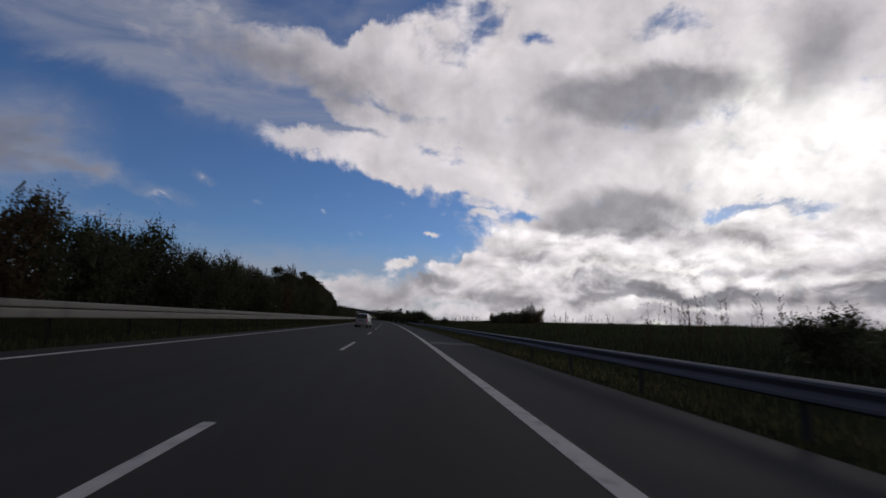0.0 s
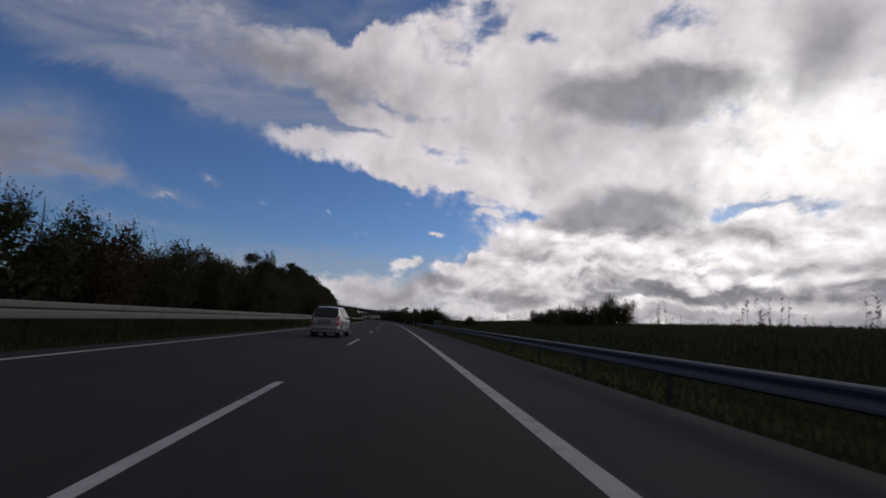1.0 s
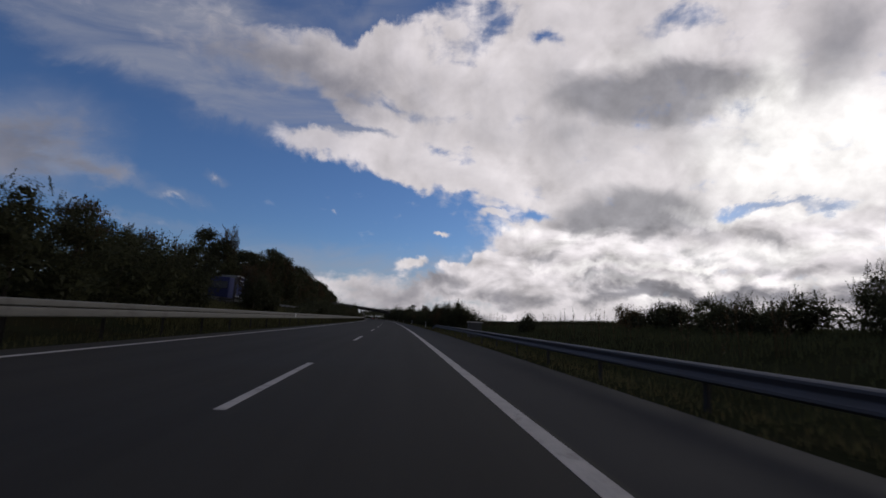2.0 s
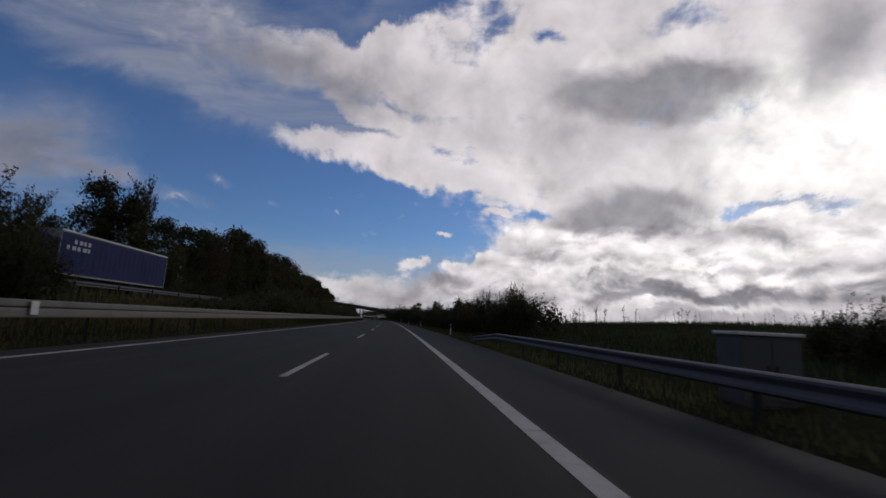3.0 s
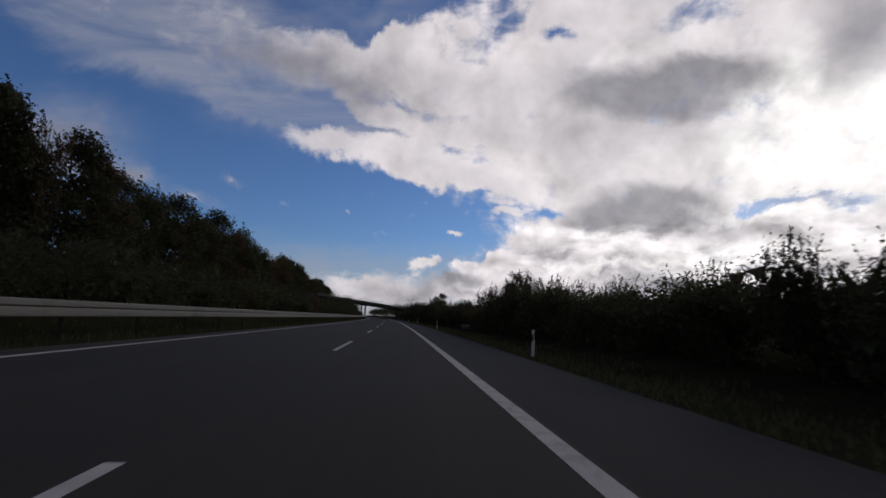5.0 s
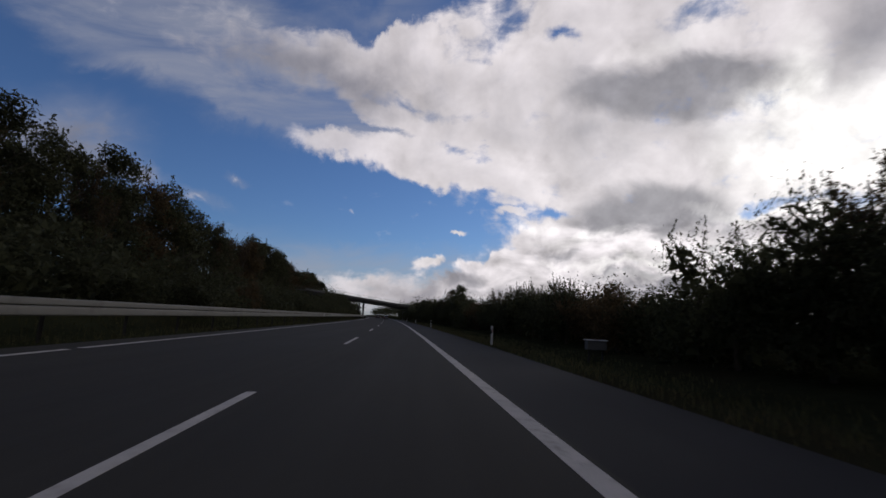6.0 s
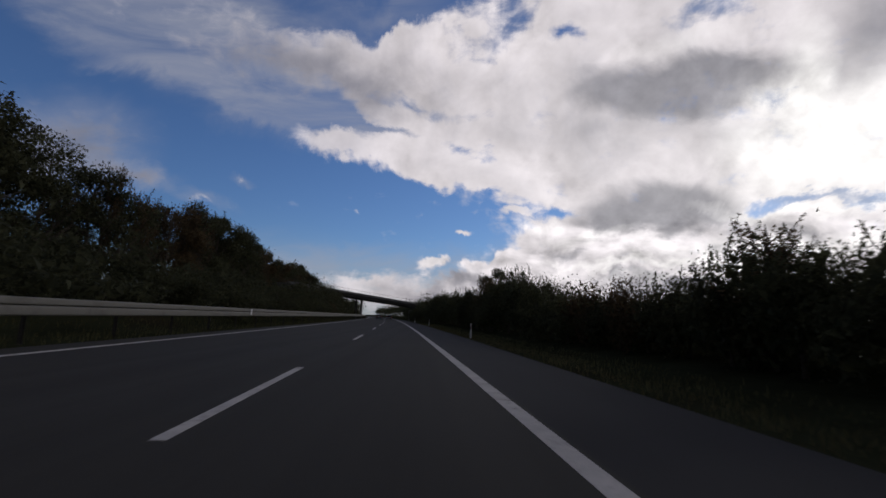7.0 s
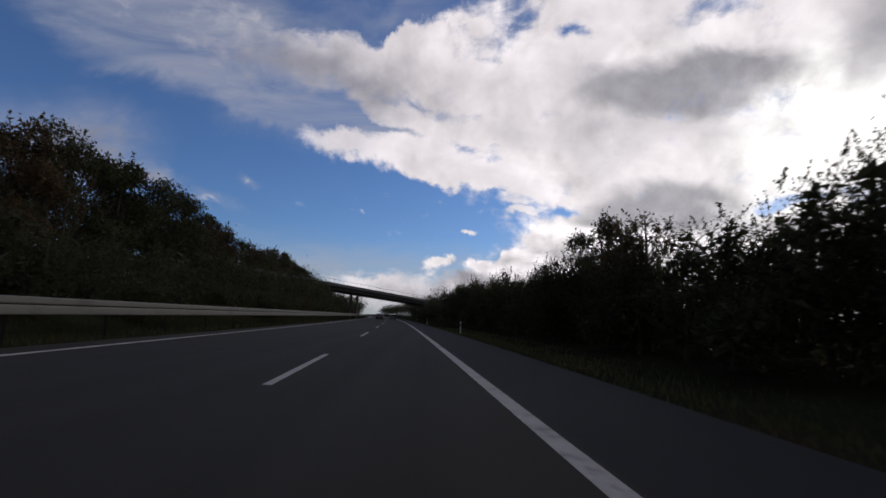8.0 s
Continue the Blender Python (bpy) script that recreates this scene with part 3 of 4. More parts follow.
def shrub(seed, mat, label, high=1.0, lumps_n=9, count=4300, leaf=0.088, shoots_n=46):
    """About 4 m high and 4 m wide (high: times that), with upright leafy shoots."""
    rng = random.Random(seed)
    lumps = []
    for _ in range(lumps_n):
        x, y = rng.uniform(-1.3, 1.3), rng.uniform(-1.3, 1.3)
        z = rng.uniform(0.5, 2.7) * (1 - 0.15 * math.hypot(x, y))
        lumps.append(((x, y, z * high), (rng.uniform(0.55, 1.0), rng.uniform(0.55, 1.0), rng.uniform(0.5, 0.95))))
    lumps.append(((0, 0, 1.0 * high), (1.45, 1.45, 1.0 * high)))
    shoots = []
    for _ in range(shoots_n):
        l = rng.choice(lumps)
        bx, by, bz = l[0][0] + rng.uniform(-0.7, 0.7), l[0][1] + rng.uniform(-0.7, 0.7), l[0][2] + l[1][2] * 0.5
        hgt = rng.uniform(0.3, 0.95)
        shoots.append(((bx, by, bz), (bx + rng.uniform(-0.35, 0.35), by + rng.uniform(-0.35, 0.35), bz + hgt), 26))
    thing = empty("shrub")
    part("crown", leaf_mesh("crown", lumps, count, leaf, mat, seed, shoots, 0.5), thing)
    part("trunk", wood_mesh("trunk", 2.6 * high, 0.07, 3, seed, 1.3, 0.1), thing)
    return tagged(thing, label, "shrub", group="roadside shrubs")


def tall_tree(seed, mat, label, slim=1.0, count=5800, leaf=0.33, core=0.6):
    """About 15 m high."""
    rng = random.Random(seed)
    lumps = []
    for i in range(20):
        z = 2.4 + (i + rng.random()) * 0.55
        k = math.sin(math.pi * min(1, max(0.16, (z - 1.0) / 13.6))) ** 0.6
        a = rng.uniform(0, 2 * math.pi)
        d = rng.uniform(0.2, 1.0) * 3.4 * k * slim
        lumps.append(((d * math.cos(a), d * math.sin(a), z), tuple(rng.uniform(1.2, 2.1) * (0.75 if q == 2 else slim) for q in range(3))))
    shoots = []
    for _ in range(14):
        l = rng.choice(lumps)
        b = (l[0][0], l[0][1], l[0][2] + l[1][2] * 0.6)
        shoots.append((b, (b[0] + rng.uniform(-0.6, 0.6), b[1] + rng.uniform(-0.6, 0.6), b[2] + rng.uniform(0.7, 1.7)), 24))
    thing = empty("tree")
    part("crown", leaf_mesh("crown", lumps, count, leaf, mat, seed, shoots, core), thing)
    part("trunk", wood_mesh("trunk", 12.5, 0.24, 14, seed, 4.2 * slim), thing)
    return tagged(thing, label, "tree", group="trees beyond the motorway")


def bare_tree(seed, label):
    """About 12 m high, half bare: many fine upright twigs and few leaves."""
    rng = random.Random(seed)
    pieces = []
    pts = [Vector((0, 0, -0.2)), Vector((0.1, 0, 3)), Vector((0, 0.15, 6)), Vector((0.1, 0, 10.5))]
    pieces.append(tube(pts, [0.2, 0.15, 0.1, 0.02], 6))
    tips = []
    for _ in range(34):
        z = rng.uniform(2.2, 8.5)
        a = rng.uniform(0, 6.28)
        ln = rng.uniform(1.6, 3.6) * (1.1 - z / 14)
        b = Vector((0, 0, z))
        e = b + Vector((math.cos(a) * ln * 0.7, math.sin(a) * ln * 0.7, ln * 1.25))
        m = b.lerp(e, 0.5) + Vector((math.cos(a), math.sin(a), -0.3)) * 0.2
        pieces.append(tube([b, m, e], [0.05, 0.03, 0.008], 4))
        for _ in range(6):
            f = m.lerp(e, rng.uniform(0, 0.9))
            g = f + Vector((rng.uniform(-0.5, 0.5), rng.uniform(-0.5, 0.5), rng.uniform(0.5, 1.3)))
            pieces.append(tube([f, g], [0.018, 0.006], 3))
            tips.append((tuple(f), tuple(g), 9))
    v, f = join(*pieces)
    thing = empty("tree")
    part("trunk", mesh_from("trunk", v, f, M_BARK), thing)
    part("crown", leaf_mesh("crown", [((0, 0, 2.0), (0.9, 0.9, 1.0))], 250, 0.2, M_LEAF_RUST, seed, tips, 0.5), thing, "sparse autumn leaves on bare twigs")
    return tagged(thing, label, "tree", group="trees beyond the motorway")


class Pool:
    """Things of one kind that look alike: the first is built, the others are copies of it."""

    def __init__(self, things):
        self.things, self.used = things, [False] * len(things)
        self.tops = []
        for t in things:
            zs = sorted(v.co.z for c in t.children for v in c.data.vertices)
            self.tops.append(zs[int(len(zs) * 0.997)])

    def put(self, i, m):
        i %= len(self.things)
        if not self.used[i]:
            self.used[i] = True
            self.things[i].matrix_basis = m
            return self.things[i]
        k = self.things[i].scale
        return copy_thing(self.things[i], m @ Matrix.Diagonal((1 / k.x, 1 / k.y, 1 / k.z, 1)))


def stand(s, n, z, turn, wide, high):
    return at(s, n, z, turn) @ Matrix.Diagonal((wide, wide, high, 1))


SHRUBS = Pool([shrub(11, M_LEAF, "dense green roadside shrub with upright leafy shoots"), shrub(12, M_LEAF_DARK, "dense dark green roadside shrub with upright leafy shoots"),
               shrub(13, M_LEAF, "dense green roadside shrub with upright leafy shoots"), shrub(14, M_LEAF_RUST, "roadside shrub turning rusty brown in autumn")])
TREES = Pool([tall_tree(21, M_LEAF_DARK, "tall dark green broad-leaved tree on the bank"), tall_tree(22, M_LEAF, "tall green broad-leaved tree on the bank"),
              tall_tree(23, M_LEAF_DARK, "slender tall dark green tree on the bank", 0.72), tall_tree(24, M_LEAF_RUST, "tall tree with leaves turning rusty in autumn"),
              tall_tree(25, M_LEAF, "tall half-open green tree with sky showing through", 0.9, 5200, 0.30, 0.0)])
TALL_SHRUBS = Pool([shrub(15, M_LEAF, "tall dense green hedge shrub with fine leafy shoots", 1.5, 16, 6500, 0.082, 76),
                    shrub(16, M_LEAF_DARK, "tall dense dark green hedge shrub with fine leafy shoots", 1.5, 17, 6500, 0.082, 76)])
BARES = Pool([bare_tree(31, "half-bare slender tree with upright twigs"), bare_tree(32, "half-bare slender tree with upright twigs")])

rng = random.Random(5)

def shrub_at(s, n, height, width=None, kind=None):
    pool = TALL_SHRUBS if height > 4.3 else SHRUBS
    i = (rng.choice((0, 1, 2, 0, 1, 2, 0, 1, 2, 3)) if kind is None else kind) % len(pool.things)
    w = (width or min(height, 4.6)) / 4.0
    pool.put(i, stand(s, n, ground_z(s, n) - 0.1, rng.uniform(0, 360), w, (height + 0.1) / pool.tops[i]))


def tree_at(s, n, height, kind=None):
    i = rng.choice((0, 1, 4, 1, 2, 4, 0, 1, 3)) if kind is None else kind
    k = height / TREES.tops[i]
    TREES.put(i, stand(s, n, ground_z(s, n) - 0.1, rng.uniform(0, 360), k, k))


def bare_at(s, n, height):
    i = rng.randrange(2)
    k = height / BARES.tops[i]
    BARES.put(i, stand(s, n, ground_z(s, n) - 0.1, rng.uniform(0, 360), 0.5 + 0.5 * k, k))


LUMPS = []          # places of the thickets that nobody could count


def thicket_at(s, n, height):
    """A dense clump, told as lumps for the one thicket."""
    z = ground_z(s, n)
    for _ in range(3):
        p = P(s + rng.uniform(-1.3, 1.3), n + rng.uniform(-0.9, 0.9), z)
        LUMPS.append(((p.x, p.y, z + height * rng.uniform(0.28, 0.52)), (rng.uniform(1.1, 1.7), rng.uniform(1.1, 1.7), height * rng.uniform(0.36, 0.48))))


# the planted central strip: a tall hedge first, a gap, then low brush
s = -14.0
while s < 101:
    shrub_at(s, -13.6 + rng.uniform(-0.5, 0.5), lerp_table(s, [(0, 4.4), (14, 4.5), (40, 4.7), (60, 4.5), (90, 4.5)]) * rng.uniform(0.84, 1.12), 4.4)
    if rng.random() < 0.5:
        thicket_at(s + 1.3, -15.6, rng.uniform(3.8, 4.6))
    s += rng.uniform(2.4, 3.4)
for s, n, h, w in ((113.2, -14.2, 4.0, 3.4), (115.4, -14.6, 4.3, 3.4), (117.0, -14.9, 4.2, 3.0), (116.2, -13.4, 2.6, 2.8), (118.2, -15.3, 3.2, 2.2)):
    shrub_at(s, n, h, w, 1)
s = 152.0
while s < 440:
    if s < 330 and rng.random() < 0.7:
        shrub_at(s, -13.4 + rng.uniform(-0.7, 0.7), rng.uniform(2.2, 3.2), 4.4)
    else:
        thicket_at(s, -13.4, rng.uniform(2.2, 3.2))
    thicket_at(s + 1.5, -15.8 + rng.uniform(-0.4, 0.4), rng.uniform(3.0, 4.4))
    s += rng.uniform(2.8, 3.8)
for k in range(27):
    thicket_at(299 + 2.6 * k, -15.5, min(5.2 + 0.16 * k, 7.3) + 0.3 * math.sin(2.1 * k))
# the wood beyond the opposite carriageway
HIGH = [(178, 9.5), (183, 13.0), (189, 14.6), (195, 15.9), (202, 16.9), (206, 17.4), (211, 16.2), (218, 15.9), (222, 14.6), (234, 15.6), (240, 16.6), (244, 17.1), (247, 13.6), (251, 17.8), (254, 18.2), (257, 16.4),
        (266, 16.5), (270, 15.2), (275, 15.6), (280, 16.4), (284, 13.0), (294, 11.5), (300, 13.5), (305, 16.6), (312, 16.8), (325, 16.4), (338, 16.0), (350, 14.8), (358, 14.0), (377, 14.5), (394, 16.2), (450, 15)]
for s in (118, 122.5, 127, 131.5):
    tree_at(s, -35 + rng.uniform(-1, 1), rng.uniform(8.5, 10.5))
    thicket_at(s, -32.5, rng.uniform(3.5, 5.0))
tree_at(354.0, -33.8, 14.2, 0)
tree_at(361.0, -37.5, 13.0, 3)
# a clump of its own by the gap: two dense trees and a slender half-bare one
tree_at(158.2, -36.6, 14.4, 0)
tree_at(160.9, -31.2, 11.2, 0)
tree_at(158.0, -33.0, 12.0, 1)
tree_at(155.5, -35.0, 11.5, 2)
tree_at(149.5, -36.0, 8.0, 1)
for s in (150, 153, 156, 159, 162):
    thicket_at(s, -31.8 + rng.uniform(-0.5, 0.5), rng.uniform(4.5, 6.0))
    thicket_at(s + 1.5, -34.5, rng.uniform(4.0, 6.0))
for s, n, h in ((161.5, -31.5, 7.0), (163.5, -32.0, 6.4), (157.5, -32.5, 8.0), (155.0, -34.0, 8.0), (160.0, -35.0, 9.0)):
    thicket_at(s, n, h)
for k in range(9):
    thicket_at(131.5 + 2.4 * k, -14.4, 1.0 + 0.17 * k)
for s in (165, 168, 171, 174, 177):
    thicket_at(s, -32.5, rng.uniform(4.6, 5.8))
s = 179.0
while s < 450:
    h = lerp_table(s, HIGH)
    if 358 < s < 372:          # the bridge's ramp
        thicket_at(s, -33.0, 4.5)
        s += 4.0
        continue
    tree_at(s, -34.5 + rng.uniform(-1.2, 1.2), h * rng.uniform(0.94, 1.03))
    if rng.random() < 0.45:
        tree_at(s + 2.5, -41 + rng.uniform(-2, 2), lerp_table(s + 2.5, HIGH) * rng.uniform(0.8, 1.0))
    if rng.random() < 0.25:
        bare_at(s + 1, -32.5, h * rng.uniform(0.7, 0.98))
    thicket_at(s + 1.0, -32.0, rng.uniform(3.5, 5.5))
    thicket_at(s + 3.0, -33.0, rng.uniform(4.0, 6.5))
    s += rng.uniform(4.2, 6.2)
bare_at(170.5, -33, 9.0)
bare_at(172.5, -34, 8.5)
for s, h in ((283.5, 14.8), (286, 15.0), (289, 14.2), (292.5, 13.6), (297, 13.8), (299.5, 14.2), (304.5, 14.6), (309, 15.4), (247, 14.5), (264.5, 15.5)):
    bare_at(s, -33.8 + rng.uniform(-1, 1), h)
bare_at(158.9, -32.6, 16.3)
bare_at(159.8, -33.4, 15.2)
bare_at(148.6, -37.4, 10.4)
bare_at(146.8, -36.6, 9.2)
bare_at(116.2, -15.5, 5.0)
bare_at(114.2, -15.2, 4.9)
s = 96.0
while s < 300:
    thicket_at(s, -45 + rng.uniform(-1, 1), rng.uniform(4.0, 6.0))
    if 133 < s < 185:
        thicket_at(s, -31.6, rng.uniform(2.4, 3.4))
        thicket_at(s + 1.5, -36, rng.uniform(3.5, 5.0))
    s += 3.2
for s in range(372, 399, 3):
    thicket_at(s, 7.9, 4.6)
for s in range(93, 117, 3):
    thicket_at(s, 27.0 + rng.uniform(-1, 1), rng.uniform(2.0, 2.8))
# the open field on the other side: shrubs on its edge
for s, n, h, w in ((85.5, 25, 3.3, 3.0), (87.5, 26.4, 4.1, 3.0), (89.5, 28, 4.3, 3.2), (86.8, 28, 3.4, 3.4), (93, 25.5, 3.0, 4.6), (97, 25.5, 3.0, 4.6), (101, 26, 3.1, 4.6), (106, 26.5, 3.1, 4.6), (111, 27, 3.0, 4.6), (116, 27, 2.9, 4.6), (84.2, 23.8, 2.6, 3.0),
                   (108.2, 12.4, 1.9, 2.6), (110.6, 13.2, 1.5, 2.4), (12, 11.5, 1.7, 2.6), (9.5, 12, 1.9, 2.8)):
    shrub_at(s, n, h, w)
# the hedge behind the verge
for s, n, h, w in ((133.0, 9.9, 3.8, 2.8), (135.0, 9.8, 4.25, 3.8), (137.6, 9.6, 4.3, 3.8), (140.2, 9.5, 3.0, 3.0), (142.7, 9.5, 4.3, 3.4), (144.1, 9.6, 3.4, 2.6)):
    shrub_at(s, n, h, w, rng.choice((0, 1, 2)))
    thicket_at(s, n + 1.4, 0.86 * h)
HEDGE = [(150, 2.8), (152, 3.6), (154, 3.9), (156.5, 3.7), (159, 3.0), (161, 2.9), (162.6, 2.8), (163.4, 4.0), (165, 5.0), (166.6, 4.9), (167.6, 3.2), (180, 3.3), (190, 3.7), (198, 4.2), (203, 4.7), (206, 4.4), (208.5, 3.9), (210.5, 3.3), (212.5, 3.0), (216, 3.3), (222, 3.8), (228, 3.8), (237, 3.7), (240.3, 3.8), (242.3, 3.2), (244, 2.9), (256, 3.2), (260, 4.2), (264, 5.4), (267, 5.2), (270, 5.9), (272, 5.3), (276, 4.9), (278, 4.4), (282, 4.8), (290, 5.0), (310, 6.0), (360, 7.2), (420, 8.5)]
s = 149.6
while s < 470:
    h = lerp_table(s, HEDGE)
    if s < 345:
        shrub_at(s, 9.6 + rng.uniform(-0.4, 0.5), h * rng.uniform(0.86, 1.06), min(4.6, 2.9 + h * 0.25))
    else:
        thicket_at(s, 9.8, min(h, 4.6 if 394 < s < 420 else 9.0) * rng.uniform(0.85, 1.05))
    thicket_at(s + 1.2, 11.8, min(h, 4.6 if 394 < s < 420 else 9.0) * rng.uniform(0.92, 1.02))
    if s < 300:
        thicket_at(s + 0.6, 10.7, 0.9 * h)
    s += rng.uniform(2.2, 2.9)

for s, n, h in ((203.6, 10.4, 5.3), (201.6, 10.2, 5.5), (205.4, 10.6, 4.8), (154, 10.2, 4.2), (199.6, 10.3, 5.2), (240.3, 9.8, 4.2), (282, 10.1, 6.4), (279.5, 10.0, 6.0)):
    bare_at(s, n, h)
shrub_at(165.4, 9.5, 4.7, 2.8, 0)
tree_at(291.0, 13.3, 7.7, 0)
tree_at(288.4, 13.0, 5.6, 1)
tree_at(294.2, 13.4, 5.8, 0)

thicket = part("thicket", leaf_mesh("thicket", LUMPS, 280000, 0.16, M_LEAF_DARK, 77, (), 0.5))
tagged(thicket, "dense dark green brush along the banks", "brush", kind="stuff")
# woods that close the view far off, on both sides
FAR = []
for s in range(432, 900, 7):
    for n in (-19 + rng.uniform(-5, 4), -36 + rng.uniform(-4, 4), 14 + rng.uniform(-2, 5), 24 + rng.uniform(-4, 4)):
        z = ground_z(s, n)
        p = P(s, n, z)
        hh = rng.uniform(7, 11) * (1.5 if n < -30 else 1.0)
        FAR.append(((p.x, p.y, z + hh * 0.5), (4.5, 4.5, hh * 0.5)))
far_woods = part("far_woods", leaf_mesh("far_woods", FAR, 30000, 0.8, M_LEAF_DARK, 78, (), 0.85))
tagged(far_woods, "dark far woods on both sides of the motorway", "woods", kind="stuff")


# ---------------------------------------------------------------- the bridge over the motorway
def overbridge():
    m = at(393.4, -3.0, 0.0, 45.0)
    thing = empty("road_bridge", m)
    half = 42.0

    def deck(name, y0, y1, z0, z1, parent, label="", mat=M_CONCRETE, bevel=0.05):
        bm = bmesh.new()
        box_bm(bm, (2 * half, y1 - y0, z1 - z0), (0, (y0 + y1) / 2, (z0 + z1) / 2), bevel)
        for v in bm.verts:
            v.co.z += -0.055 * v.co.x
        return part(name, bm, parent, label, mat)

    deck("girder", -3.4, 3.4, 5.65, 6.4, thing)
    deck("deck_slab", -4.6, 4.6, 6.4, 6.75, thing)
    for y in (-4.6, 4.35):
        deck("parapet", y, y + 0.25, 6.75, 7.15, thing)
    for y in (-4.48, 4.48):
        rail = deck("railing", y - 0.03, y + 0.03, 7.95, 8.01, thing, "thin steel railing", M_POST, 0.01)
        bm = bmesh.new()
        for i in range(60):
            x = -half + 0.7 + i * 1.4
            box_bm(bm, (0.03, 0.03, 0.85), (x, y, 7.55 - 0.055 * x))
        tagged(part("balusters", bm, rail, "", M_POST), kind="stuff")
    for x in (-11.2,):
        for y in (-1.3, 1.3):
            bm = bmesh.new()
            bmesh.ops.create_cone(bm, segments=16, radius1=0.35, radius2=0.35, depth=6.6, cap_ends=True, matrix=Matrix.Translation((x, y, 5.35 - 0.055 * x - 3.1)))
            part("pier", bm, thing, "", M_CONCRETE)
    bm = bmesh.new()
    box_bm(bm, (3, 9.0, 8.0), (20.5, 0, 4.0 - 4.0), 0.1)
    part("abutment", bm, thing, "", M_CONCRETE)
    return tagged(thing, "concrete road bridge with steel railings crossing the motorway", "bridge")


overbridge()


# ---------------------------------------------------------------- vehicles
M_SILVER = material("silver_paint", (0.31, 0.315, 0.325), 0.38, 0.45, 0.06, 1.5, 300, 0.02, coat=0.3, dirt=(0.30, 0.30, 0.295), dirt_scale=1.1)
M_DARKPAINT = material("dark_paint", (0.02, 0.022, 0.026), 0.3, 0.3, 0.1, 1.5, 300, 0.02, coat=0.7)
M_GREYPAINT = material("grey_paint", (0.12, 0.12, 0.125), 0.35, 0.4, 0.1, 1.5, 300, 0.02, coat=0.6)
M_BLACK = material("black_plastic", (0.018, 0.018, 0.019), 0.6, 0, 0.15, 4, 200, 0.1)
M_RUBBER = material("rubber", (0.02, 0.02, 0.02), 0.85, 0, 0.15, 8, 120, 0.2)
M_GLASS = material("dark_glass", (0.009, 0.010, 0.012), 0.05, 0, 0.05, 2, 50, 0.0, spec=0.45)
M_RED = material("red_lens", (0.42, 0.012, 0.016), 0.12, 0, 0.1, 8, 60, 0.05, coat=0.8)
M_CLEAR = material("clear_lens", (0.62, 0.45, 0.44), 0.15, 0, 0.1, 8, 60, 0.05, coat=0.8)
M_ALLOY = material("alloy", (0.62, 0.62, 0.63), 0.3, 0.85, 0.08, 6, 120, 0.05)
M_PLATE = material("number_plate", (0.36, 0.36, 0.36), 0.5, 0, 0.1, 10, 120, 0.05)
M_CURTAIN = material("blue_curtain", (0.028, 0.034, 0.095), 0.8, 0, 0.14, 0.7, 12, 0.2, spec=0.1, dirt=(0.022, 0.028, 0.08), dirt_scale=0.5)
M_WHITE = material("white_paint", (0.55, 0.55, 0.54), 0.5, 0, 0.1, 3, 80, 0.1, dirt=(0.38, 0.37, 0.34), dirt_scale=2.0)
M_LETTER = material("pale_lettering", (0.34, 0.36, 0.44), 0.5, 0, 0.1, 4, 60, 0.05)
M_CABINET = material("grey_cabinet", (0.08, 0.083, 0.084), 0.7, 0, 0.12, 1.4, 30, 0.1, dirt=(0.06, 0.06, 0.058), dirt_scale=1.5)


def lathe(profile, sides=28):
    """Turned round the x axis: profile is (x, r) pairs."""
    verts, faces = [], []
    k = len(profile)
    for i in range(sides):
        a = 2 * math.pi * i / sides
        verts += [Vector((x, r * math.cos(a), r * math.sin(a))) for x, r in profile]
    for i in range(sides):
        for j in range(k - 1):
            p, q = i * k + j, ((i + 1) % sides) * k + j
            faces.append((p, q, q + 1, p + 1))
    return verts, faces


def wheel(parent, x, y, r, side, rim_mat=None, wide=0.19):
    """A wheel whose outer face looks to side: tyre, rim with five spokes, hub."""
    w = wide / 2
    tyre = part("tyre", mesh_from("tyre", *lathe([(-w, r * 0.62), (-w, r * 0.9), (-w * 0.8, r), (w * 0.8, r), (w, r * 0.9), (w * 0.96, r * 0.66), (w * 0.7, r * 0.62)]), M_RUBBER, True))
    tyre.name = "tyre"
    hub = empty("wheel")
    hub.parent = parent
    hub.matrix_local = Matrix.Translation((x, y, r)) @ (Matrix.Identity(4) if side > 0 else Matrix.Rotation(math.pi, 4, "Z"))
    tyre.parent = hub
    pieces = [lathe([(w * 0.1, r * 0.2), (w * 0.1, r * 0.58), (w * 0.75, r * 0.64), (w * 0.8, r * 0.6), (w * 0.3, r * 0.56)])]
    for k in range(5):
        a = 2 * math.pi * k / 5 + 0.3
        c = Vector((0, math.cos(a), math.sin(a)))
        t = Vector((0, -math.sin(a), math.cos(a)))
        o = Vector((w * 0.78, 0, 0))
        q = [c * (r * 0.08) + t * (r * 0.10), c * (r * 0.6) + t * (r * 0.13), c * (r * 0.6) - t * (r * 0.13), c * (r * 0.08) - t * (r * 0.10)]
        v = [p + o for p in q] + [p + o * 0.5 for p in q]
        pieces.append((v, [(0, 1, 2, 3), (4, 7, 6, 5), (0, 4, 5, 1), (2, 6, 7, 3), (1, 5, 6, 2), (0, 3, 7, 4)]))
    pieces.append(lathe([(w * 0.3, r * 0.16), (w * 0.85, r * 0.15), (w * 0.9, r * 0.06), (w * 0.9, 0.001)], 14))
    part("rim", mesh_from("rim", *join(*pieces), rim_mat or M_ALLOY), hub, "five-spoke alloy rim")
    part("brake_disc", mesh_from("brake_disc", *lathe([(0.0, r * 0.5), (0.004, r * 0.5), (0.004, 0.01)], 20), M_BLACK), hub)
    return hub


